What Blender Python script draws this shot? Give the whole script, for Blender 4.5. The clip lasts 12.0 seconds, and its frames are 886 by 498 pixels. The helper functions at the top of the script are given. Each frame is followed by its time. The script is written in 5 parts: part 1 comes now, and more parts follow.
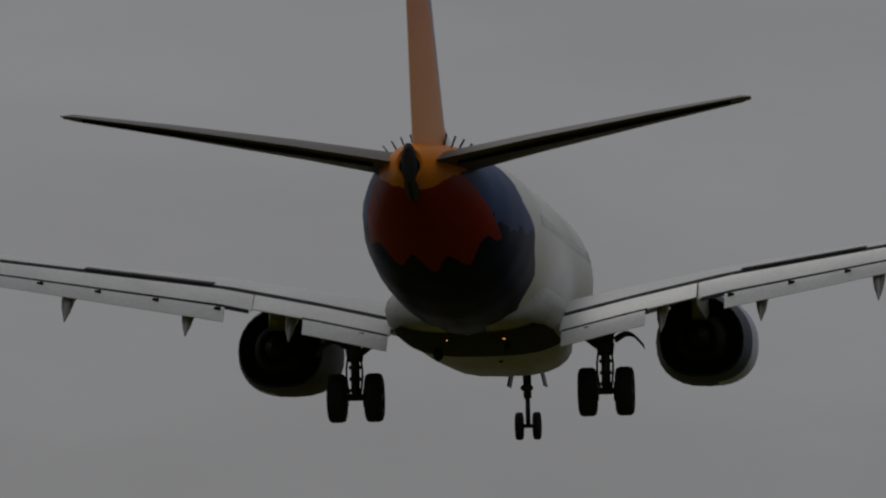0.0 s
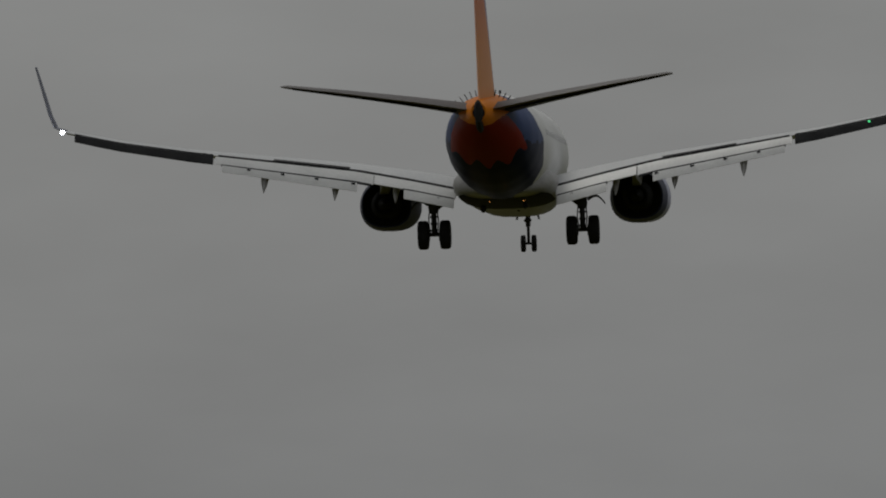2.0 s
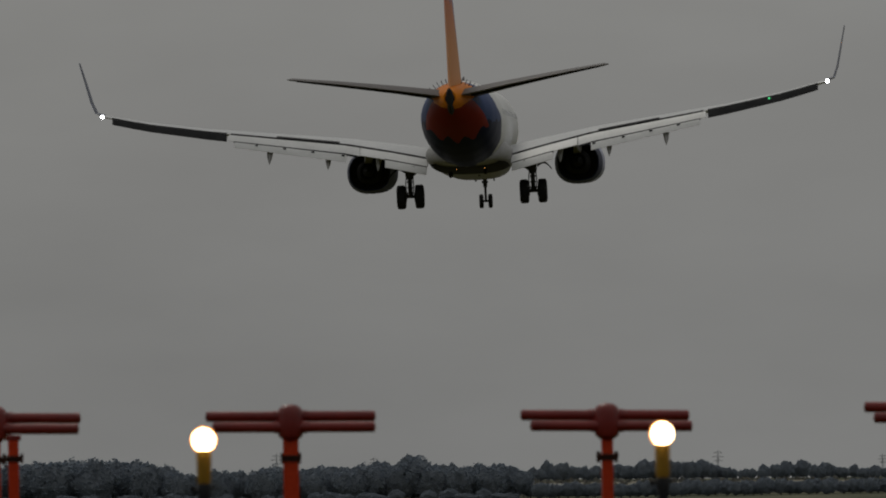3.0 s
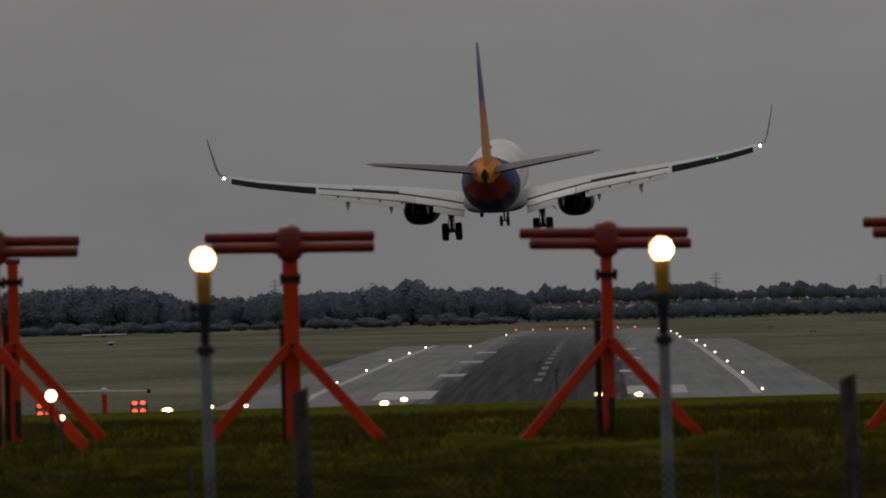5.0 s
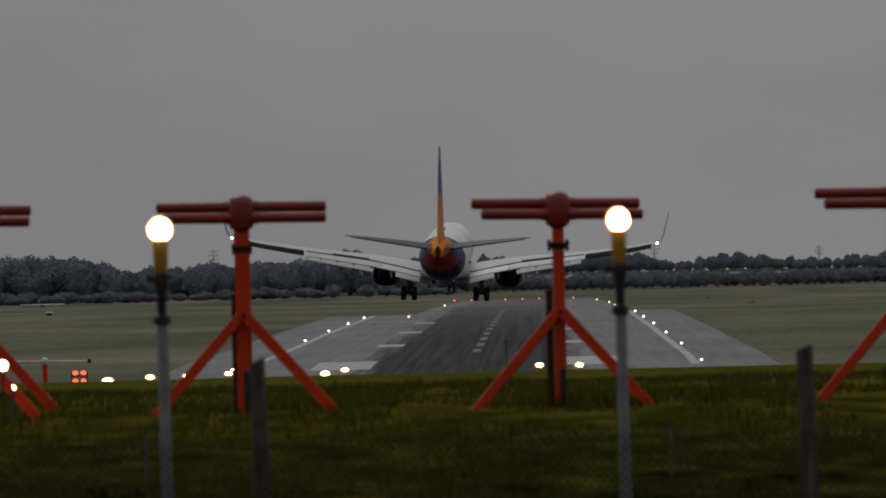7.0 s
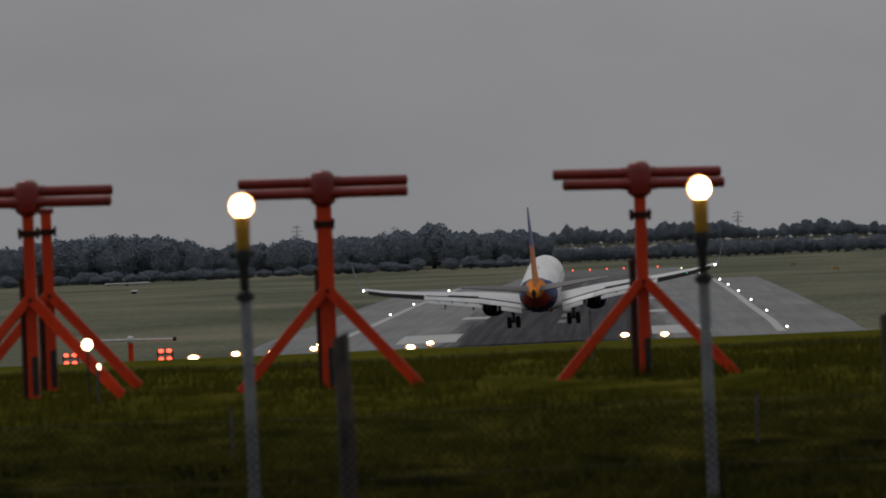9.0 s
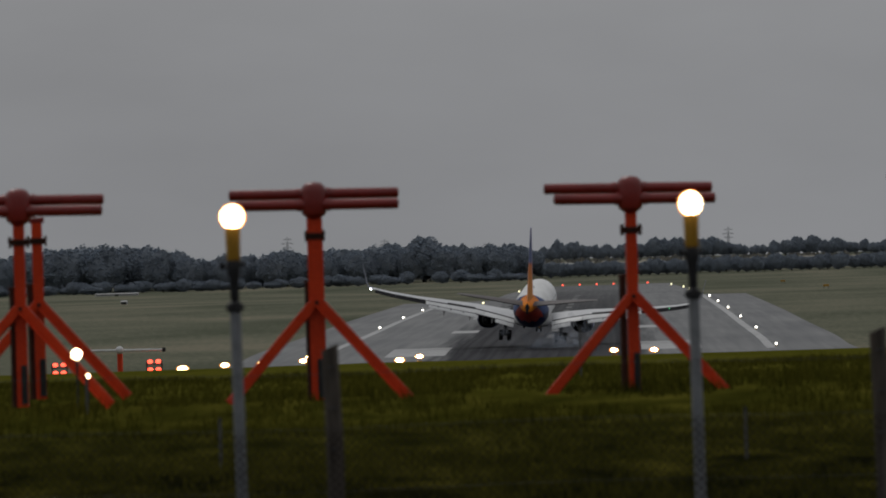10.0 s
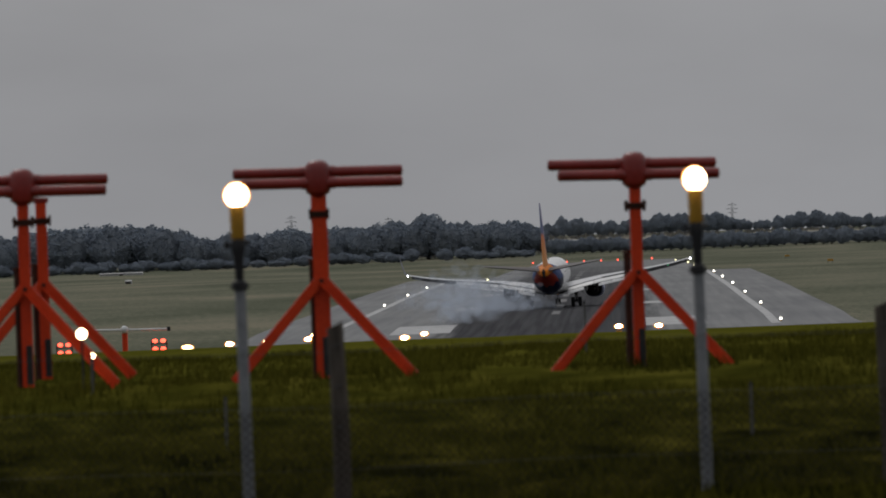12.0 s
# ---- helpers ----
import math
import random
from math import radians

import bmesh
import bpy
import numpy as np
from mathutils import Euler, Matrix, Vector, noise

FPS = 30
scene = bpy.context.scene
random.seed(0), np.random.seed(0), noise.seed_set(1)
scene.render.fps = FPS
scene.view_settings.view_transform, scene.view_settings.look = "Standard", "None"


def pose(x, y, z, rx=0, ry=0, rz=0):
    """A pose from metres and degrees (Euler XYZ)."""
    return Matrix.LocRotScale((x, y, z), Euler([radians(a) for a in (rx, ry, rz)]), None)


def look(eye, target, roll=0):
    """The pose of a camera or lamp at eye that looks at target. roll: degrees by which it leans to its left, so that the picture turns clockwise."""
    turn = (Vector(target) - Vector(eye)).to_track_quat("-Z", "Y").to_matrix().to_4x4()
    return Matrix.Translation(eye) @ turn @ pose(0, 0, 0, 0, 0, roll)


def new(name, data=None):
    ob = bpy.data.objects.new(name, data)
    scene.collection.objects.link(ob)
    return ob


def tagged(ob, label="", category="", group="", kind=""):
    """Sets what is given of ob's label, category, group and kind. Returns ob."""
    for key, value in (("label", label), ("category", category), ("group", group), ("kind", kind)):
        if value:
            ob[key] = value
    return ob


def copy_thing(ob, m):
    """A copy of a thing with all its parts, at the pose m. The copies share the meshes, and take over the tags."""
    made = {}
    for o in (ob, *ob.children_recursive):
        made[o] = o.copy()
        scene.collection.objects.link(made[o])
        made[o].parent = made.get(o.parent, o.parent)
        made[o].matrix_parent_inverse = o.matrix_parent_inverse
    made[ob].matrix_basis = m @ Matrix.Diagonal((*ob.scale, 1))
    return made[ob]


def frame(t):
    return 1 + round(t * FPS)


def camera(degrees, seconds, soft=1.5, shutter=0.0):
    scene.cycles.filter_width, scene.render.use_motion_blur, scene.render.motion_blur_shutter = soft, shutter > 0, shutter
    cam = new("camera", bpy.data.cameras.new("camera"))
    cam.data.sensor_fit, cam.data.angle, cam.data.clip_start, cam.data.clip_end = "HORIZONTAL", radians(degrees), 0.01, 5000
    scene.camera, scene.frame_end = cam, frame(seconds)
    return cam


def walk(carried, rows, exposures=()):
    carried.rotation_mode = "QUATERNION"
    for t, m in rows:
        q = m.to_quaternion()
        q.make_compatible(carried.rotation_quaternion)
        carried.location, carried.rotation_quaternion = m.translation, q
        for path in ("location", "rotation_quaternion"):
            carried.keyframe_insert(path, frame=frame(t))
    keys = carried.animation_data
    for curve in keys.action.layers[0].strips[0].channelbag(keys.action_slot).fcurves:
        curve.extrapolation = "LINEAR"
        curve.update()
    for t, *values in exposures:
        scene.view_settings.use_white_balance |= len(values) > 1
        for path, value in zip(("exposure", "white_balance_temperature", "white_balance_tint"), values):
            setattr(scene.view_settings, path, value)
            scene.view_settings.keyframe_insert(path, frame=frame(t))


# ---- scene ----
cam = camera(5.984, 12.0, soft=1.9)
cam.data.dof.use_dof = True
cam.data.dof.focus_distance = 600
cam.data.dof.aperture_fstop = 8.0

CAMERA_PATH = [  # seconds, x, z, yaw, pitch, roll
    (0.0, 0.000, 10.300, -0.4011, 7.9814, 1.350),
    (0.5, 0.000, 10.300, -0.4239, 6.1939, 1.350),
    (1.0, 0.000, 10.300, -0.0218, 5.0149, 1.350),
    (1.5, 0.000, 10.300, -0.0148, 3.8823, 1.350),
    (2.0, 0.000, 10.300, 0.0399, 2.8798, 1.350),
    (2.5, 0.001, 10.300, -0.2411, 2.0335, 1.325),
    (3.0, 0.143, 10.347, -0.1138, 1.5161, 0.954),
    (3.2, 0.142, 10.342, 0.0397, 1.2788, 0.459),
    (4.8, 0.133, 10.302, -0.1044, 0.4088, 1.726),
    (5.0, 0.131, 10.297, -0.1082, 0.3283, 1.496),
    (5.5, 0.094, 10.309, -1.0668, 0.2567, 1.731),
    (6.0, 0.029, 10.306, -0.6402, 0.2232, 1.032),
    (6.5, -0.012, 10.299, -0.5704, 0.1600, 1.532),
    (6.7, -0.010, 10.299, -0.5399, 0.1310, 1.308),
    (8.3, 0.009, 10.298, -0.3516, 0.0978, 2.304),
    (8.5, 0.012, 10.298, -0.3381, 0.0334, 2.227),
    (9.0, 0.007, 10.299, 0.0502, -0.0503, 2.428),
    (9.5, -0.000, 10.300, 0.0000, 0.0000, 2.100),
    (10.0, 0.005, 10.293, -0.0197, 0.0392, 1.851),
    (10.5, 0.005, 10.297, -0.3240, 0.0797, 1.687),
    (11.0, 0.013, 10.291, -0.1832, -0.1524, 2.124),
    (11.5, 0.005, 10.296, -0.1484, -0.1265, 2.148),
    (12.0, 0.002, 10.292, 0.0136, -0.1130, 2.254),
]

FLIGHT = [  # seconds, x, y, z, pitch, roll, yaw
    (0.0, 2.14, 193.79, 36.54, 4.85, 0.40, -4.94),
    (0.5, 2.20, 227.80, 34.92, 4.60, 0.12, -4.60),
    (1.0, 2.25, 261.72, 33.31, 4.07, -0.43, -4.39),
    (1.5, 2.29, 295.61, 31.66, 2.97, -1.82, -4.02),
    (2.0, 2.31, 329.69, 29.93, 2.11, -0.46, -3.43),
    (2.5, 2.30, 363.99, 28.06, 1.50, -0.39, -3.19),
    (3.0, 2.26, 398.58, 25.92, 1.42, -1.77, -2.85),
    (5.0, 4.56, 538.18, 17.01, 3.28, -1.98, -2.32),
    (5.5, 4.86, 573.35, 14.98, 4.00, 0.38, -1.96),
    (6.0, 5.21, 608.50, 13.44, 3.34, 2.45, -2.22),
    (6.5, 5.75, 643.62, 12.10, 2.52, 2.93, -2.33),
    (8.5, 8.14, 784.11, 5.84, 3.78, -2.20, -2.98),
    (9.0, 8.63, 818.01, 4.75, 4.57, -1.87, -2.91),
    (9.5, 9.09, 851.78, 4.10, 4.36, 2.35, -2.72),
    (10.0, 9.58, 885.40, 3.92, 3.29, 4.47, -2.88),
    (10.5, 10.21, 918.82, 3.74, 1.50, 1.54, -3.14),
    (11.0, 11.08, 952.02, 3.70, 1.30, -0.80, -3.23),
    (11.5, 11.91, 985.11, 3.72, 1.05, -1.42, -3.33),
    (12.0, 12.59, 1018.22, 3.74, 1.22, -1.41, -3.27),
]

def camera_pose(x, z, yaw, pitch, roll):
    return pose(x, 0, z, 90 + pitch, 0, yaw) @ pose(0, 0, 0, 0, 0, -roll)


walk(cam, [(r[0], camera_pose(*r[1:])) for r in CAMERA_PATH],
     [(0.0, -0.52, 6500, 10), (0.5, -0.5, 6480, 9), (1.5, -0.32, 6500, 9), (2.0, -0.28, 6620, 7), (2.5, -0.17, 6650, 8),
      (3.0, -0.27, 6780, 7), (5.0, -0.38, 6720, 11), (6.0, -0.2, 6620, 11), (6.5, -0.12, 6600, 11), (8.5, -0.1, 6500, 11),
      (9.5, 0.15, 6500, 11), (10.0, 0.05, 6420, 10), (10.5, 0.0, 6380, 10), (11.0, 0.27, 6420, 10), (11.5, 0.37, 6420, 10), (12.0, 0.29, 6450, 11)])

# ---- light: a closed overcast sky at dusk, brighter overhead than at the horizon ----
SUN_ELEVATION, SUN_TURN = radians(48), radians(340)


def make_world():
    w = bpy.data.worlds.new("overcast")
    scene.world = w
    w.use_nodes = True
    nt = w.node_tree
    nt.nodes.clear()
    out = nt.nodes.new("ShaderNodeOutputWorld")
    bg = nt.nodes.new("ShaderNodeBackground")
    sky = nt.nodes.new("ShaderNodeTexSky")
    sky.sky_type, sky.sun_disc = "NISHITA", False
    sky.sun_elevation, sky.sun_rotation = SUN_ELEVATION, SUN_TURN
    sky.dust_density = 6
    co = nt.nodes.new("ShaderNodeTexCoord")
    sep = nt.nodes.new("ShaderNodeSeparateXYZ")
    nt.links.new(co.outputs["Generated"], sep.inputs[0])
    up = nt.nodes.new("ShaderNodeMapRange")
    up.inputs["From Min"].default_value, up.inputs["From Max"].default_value = 0.0, 1.0
    up.inputs["To Min"].default_value, up.inputs["To Max"].default_value = 0.225, 0.60
    nt.links.new(sep.outputs["Z"], up.inputs["Value"])
    cloud = nt.nodes.new("ShaderNodeTexNoise")
    cloud.inputs["Scale"].default_value, cloud.inputs["Detail"].default_value = 14, 5
    squash = nt.nodes.new("ShaderNodeMapping")
    squash.inputs["Scale"].default_value = (1, 1, 3.0)
    nt.links.new(co.outputs["Generated"], squash.inputs["Vector"])
    nt.links.new(squash.outputs[0], cloud.inputs["Vector"])
    veil = nt.nodes.new("ShaderNodeMapRange")
    veil.inputs["To Min"].default_value, veil.inputs["To Max"].default_value = 0.8, 1.2
    nt.links.new(cloud.outputs["Fac"], veil.inputs["Value"])
    mul = nt.nodes.new("ShaderNodeMath")
    mul.operation = "MULTIPLY"
    nt.links.new(up.outputs[0], mul.inputs[0])
    nt.links.new(veil.outputs[0], mul.inputs[1])
    # the cloud is thinner ahead, where the light comes from
    ahead = nt.nodes.new("ShaderNodeMapRange")
    ahead.inputs["From Min"].default_value, ahead.inputs["From Max"].default_value = -0.9, 0.9
    ahead.inputs["To Min"].default_value, ahead.inputs["To Max"].default_value = 0.72, 1.0
    nt.links.new(sep.outputs["Y"], ahead.inputs["Value"])
    thin = nt.nodes.new("ShaderNodeMath")
    thin.operation = "MULTIPLY"
    nt.links.new(mul.outputs[0], thin.inputs[0])
    nt.links.new(ahead.outputs[0], thin.inputs[1])
    tint = nt.nodes.new("ShaderNodeMix")
    tint.data_type, tint.blend_type = "RGBA", "MULTIPLY"
    tint.inputs["Factor"].default_value = 1.0
    tint.inputs[6].default_value = (0.985, 1.0, 1.035, 1)
    nt.links.new(thin.outputs[0], tint.inputs[7])
    # a little of the clear sky's tint behind the cloud
    weak = nt.nodes.new("ShaderNodeMix")
    weak.data_type, weak.blend_type = "RGBA", "ADD"
    weak.inputs["Factor"].default_value = 0.004
    nt.links.new(tint.outputs[2], weak.inputs[6])
    nt.links.new(sky.outputs[0], weak.inputs[7])
    nt.links.new(weak.outputs[2], bg.inputs["Color"])
    bg.inputs["Strength"].default_value = 1.0
    nt.links.new(bg.outputs[0], out.inputs["Surface"])


make_world()
sun_data = bpy.data.lights.new("sun", "SUN")
sun_data.energy, sun_data.angle, sun_data.color = 0.5, radians(25), (1.0, 0.97, 0.92)
sun = new("sun", sun_data)
sun.matrix_world = look((0, 0, 0), (-math.sin(SUN_TURN) * math.cos(SUN_ELEVATION), -math.cos(SUN_TURN) * math.cos(SUN_ELEVATION), -math.sin(SUN_ELEVATION)))


# ---- materials ----
def ramp(nt, stops, interpolation="LINEAR"):
    r = nt.nodes.new("ShaderNodeValToRGB")
    r.color_ramp.interpolation = interpolation
    while len(r.color_ramp.elements) < len(stops):
        r.color_ramp.elements.new(0.5)
    for e, (at, col) in zip(r.color_ramp.elements, stops):
        e.position, e.color = at, (*col, 1)
    return r


def base_material(name):
    m = bpy.data.materials.new(name)
    m.use_nodes = True
    nt = m.node_tree
    return m, nt, nt.nodes["Principled BSDF"]


def noise_node(nt, scale, detail=4, coord="Object", stretch=(1, 1, 1)):
    co = nt.nodes.new("ShaderNodeTexCoord")
    mp = nt.nodes.new("ShaderNodeMapping")
    mp.inputs["Scale"].default_value = stretch
    nt.links.new(co.outputs[coord], mp.inputs["Vector"])
    n = nt.nodes.new("ShaderNodeTexNoise")
    n.inputs["Scale"].default_value, n.inputs["Detail"].default_value = scale, detail
    nt.links.new(mp.outputs[0], n.inputs["Vector"])
    return n


def surface(name, dark, light, rough=0.6, metal=0.0, scale=3.0, fine=40.0, bump=0.2, stretch=(1, 1, 1), each=0.0, gloss=0.25):
    """A material that wanders between two colours at a coarse and a fine scale."""
    m, nt, bsdf = base_material(name)
    a, b = noise_node(nt, scale, 5, stretch=stretch), noise_node(nt, fine, 3, stretch=stretch)
    mix = nt.nodes.new("ShaderNodeMath")
    mix.operation = "MULTIPLY_ADD"
    mix.inputs[1].default_value = 0.4
    nt.links.new(b.outputs["Fac"], mix.inputs[0])
    half = nt.nodes.new("ShaderNodeMath")
    half.operation = "MULTIPLY"
    half.inputs[1].default_value = 0.6
    nt.links.new(a.outputs["Fac"], half.inputs[0])
    nt.links.new(half.outputs[0], mix.inputs[2])
    value = mix.outputs[0]
    if each:
        info = nt.nodes.new("ShaderNodeObjectInfo")
        add = nt.nodes.new("ShaderNodeMath")
        add.operation = "MULTIPLY_ADD"
        add.inputs[1].default_value = each
        nt.links.new(info.outputs["Random"], add.inputs[0])
        nt.links.new(value, add.inputs[2])
        value = add.outputs[0]
    r = ramp(nt, [(0.3, dark), (0.7, light)])
    nt.links.new(value, r.inputs[0])
    nt.links.new(r.outputs[0], bsdf.inputs["Base Color"])
    bsdf.inputs["Roughness"].default_value, bsdf.inputs["Metallic"].default_value = rough, metal
    bsdf.inputs["Specular IOR Level"].default_value = gloss
    if bump:
        bp = nt.nodes.new("ShaderNodeBump")
        bp.inputs["Strength"].default_value, bp.inputs["Distance"].default_value = bump, 0.02
        nt.links.new(b.outputs["Fac"], bp.inputs["Height"])
        nt.links.new(bp.outputs[0], bsdf.inputs["Normal"])
    return m


def glow(name, colour, strength):
    m, nt, bsdf = base_material(name)
    bsdf.inputs["Base Color"].default_value = (*colour, 1)
    bsdf.inputs["Emission Color"].default_value = (*colour, 1)
    bsdf.inputs["Emission Strength"].default_value = strength
    return m


RED_PAINT = surface("weathered_red_paint", (0.38, 0.022, 0.003), (0.63, 0.048, 0.006), 0.5, 0, 2.0, 25, 0.15, each=0.1)
DARK_RED = surface("dull_red_radome", (0.11, 0.008, 0.006), (0.24, 0.018, 0.013), 0.36, 0, 3.0, 30, 0.1, each=0.1, gloss=0.45)
RUST = surface("rusty_bracket", (0.03, 0.012, 0.008), (0.08, 0.028, 0.018), 0.8, 0, 6.0, 50, 0.3)
GALVANISED = surface("galvanised_pole", (0.15, 0.16, 0.17), (0.28, 0.29, 0.30), 0.5, 0.2, 4.0, 30, 0.2)
BLACK_FITTING = surface("black_fitting", (0.012, 0.012, 0.013), (0.03, 0.03, 0.032), 0.6, 0, 8, 60, 0.1)
YELLOW_PAINT = surface("yellow_lamp_body", (0.30, 0.15, 0.015), (0.46, 0.26, 0.03), 0.5, 0, 6, 40, 0.1)
WEATHERED_WOOD = surface("weathered_fence_wood", (0.035, 0.030, 0.024), (0.125, 0.105, 0.088), 0.9, 0, 5, 40, 0.5, stretch=(1, 1, 0.1))
WIRE = surface("fence_wire", (0.05, 0.05, 0.05), (0.12, 0.12, 0.12), 0.5, 0.6, 8, 60, 0)
NET_WIRE = surface("rusty_netting", (0.012, 0.010, 0.009), (0.035, 0.028, 0.024), 0.8, 0.2, 8, 60, 0)
WARM_LAMP = glow("warm_lamp_glass", (1.0, 0.74, 0.42), 14.0)
WARM_SMALL = glow("warm_ground_lamp", (1.0, 0.62, 0.26), 42.0)
WHITE_SMALL = glow("white_edge_lamp", (1.0, 0.97, 0.85), 4.0)
AMBER_SMALL = glow("pale_yellow_lamp", (1.0, 0.93, 0.55), 2.0)
RED_SMALL = glow("red_lamp", (1.0, 0.10, 0.06), 2.2)
RED_STRONG = glow("bright_red_lamp", (1.0, 0.07, 0.035), 4.0)
STROBE = glow("wing_light", (0.9, 0.92, 1.0), 12.0)
# glow that imitates lamp bloom and belly glints
AMBER_GLOW = glow("painted_bloom_and_glint", (1.0, 0.40, 0.11), 1.1)
GREEN_NAV = glow("green_wing_light", (0.1, 1.0, 0.35), 0.8)
WHITE_MARK = surface("worn_white_marking", (0.20, 0.20, 0.20), (0.50, 0.50, 0.49), 0.8, 0, 0.5, 5, 0.1)


def grass_material():
    m, nt, bsdf = base_material("rough_grass")
    a = noise_node(nt, 0.02, 6, stretch=(1, 0.35, 1))
    b = noise_node(nt, 1.6, 6, stretch=(1, 0.35, 1))
    c = noise_node(nt, 9.0, 4, stretch=(1, 0.5, 1))
    s1 = nt.nodes.new("ShaderNodeMath")
    s1.operation = "MULTIPLY_ADD"
    s1.inputs[1].default_value = 0.38
    nt.links.new(b.outputs["Fac"], s1.inputs[0])
    s2 = nt.nodes.new("ShaderNodeMath")
    s2.operation = "MULTIPLY_ADD"
    s2.inputs[1].default_value = 0.2
    nt.links.new(c.outputs["Fac"], s2.inputs[0])
    k = nt.nodes.new("ShaderNodeMath")
    k.operation = "MULTIPLY"
    k.inputs[1].default_value = 0.42
    nt.links.new(a.outputs["Fac"], k.inputs[0])
    nt.links.new(k.outputs[0], s2.inputs[2])
    nt.links.new(s2.outputs[0], s1.inputs[2])
    # near ramp is darkest: foreground shade is put into its colours
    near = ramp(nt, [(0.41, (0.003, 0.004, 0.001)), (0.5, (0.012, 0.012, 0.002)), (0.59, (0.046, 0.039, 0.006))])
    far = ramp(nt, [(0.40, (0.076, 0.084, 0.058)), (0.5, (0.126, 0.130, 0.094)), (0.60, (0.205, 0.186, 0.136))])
    nt.links.new(s1.outputs[0], near.inputs[0])
    nt.links.new(s1.outputs[0], far.inputs[0])
    # rough uncut growth darkened for shade, a mown slope, an airfield paled for haze
    co = nt.nodes.new("ShaderNodeTexCoord")
    sep = nt.nodes.new("ShaderNodeSeparateXYZ")
    nt.links.new(co.outputs["Object"], sep.inputs[0])
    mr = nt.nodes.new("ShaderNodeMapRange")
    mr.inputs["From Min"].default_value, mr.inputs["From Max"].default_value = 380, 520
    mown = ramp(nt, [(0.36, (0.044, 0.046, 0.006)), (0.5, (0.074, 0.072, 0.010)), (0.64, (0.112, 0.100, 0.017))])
    nt.links.new(s1.outputs[0], mown.inputs[0])
    edge = nt.nodes.new("ShaderNodeMath")
    edge.operation = "MULTIPLY_ADD"
    edge.inputs[1].default_value = 30.0
    nt.links.new(b.outputs["Fac"], edge.inputs[0])
    nt.links.new(sep.outputs["Y"], edge.inputs[2])
    shade_fade = nt.nodes.new("ShaderNodeMapRange")
    shade_fade.inputs["From Min"].default_value, shade_fade.inputs["From Max"].default_value = 80, 114
    nt.links.new(edge.outputs[0], shade_fade.inputs["Value"])
    slope = nt.nodes.new("ShaderNodeMix")
    slope.data_type = "RGBA"
    nt.links.new(shade_fade.outputs[0], slope.inputs["Factor"])
    nt.links.new(near.outputs[0], slope.inputs[6])
    nt.links.new(mown.outputs[0], slope.inputs[7])
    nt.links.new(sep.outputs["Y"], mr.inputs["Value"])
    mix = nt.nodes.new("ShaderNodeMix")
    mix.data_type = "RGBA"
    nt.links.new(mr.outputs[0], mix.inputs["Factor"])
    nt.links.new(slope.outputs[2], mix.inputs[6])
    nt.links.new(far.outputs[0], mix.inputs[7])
    nt.links.new(mix.outputs[2], bsdf.inputs["Base Color"])
    bsdf.inputs["Roughness"].default_value = 1.0
    bsdf.inputs["Specular IOR Level"].default_value = 0.0
    return m


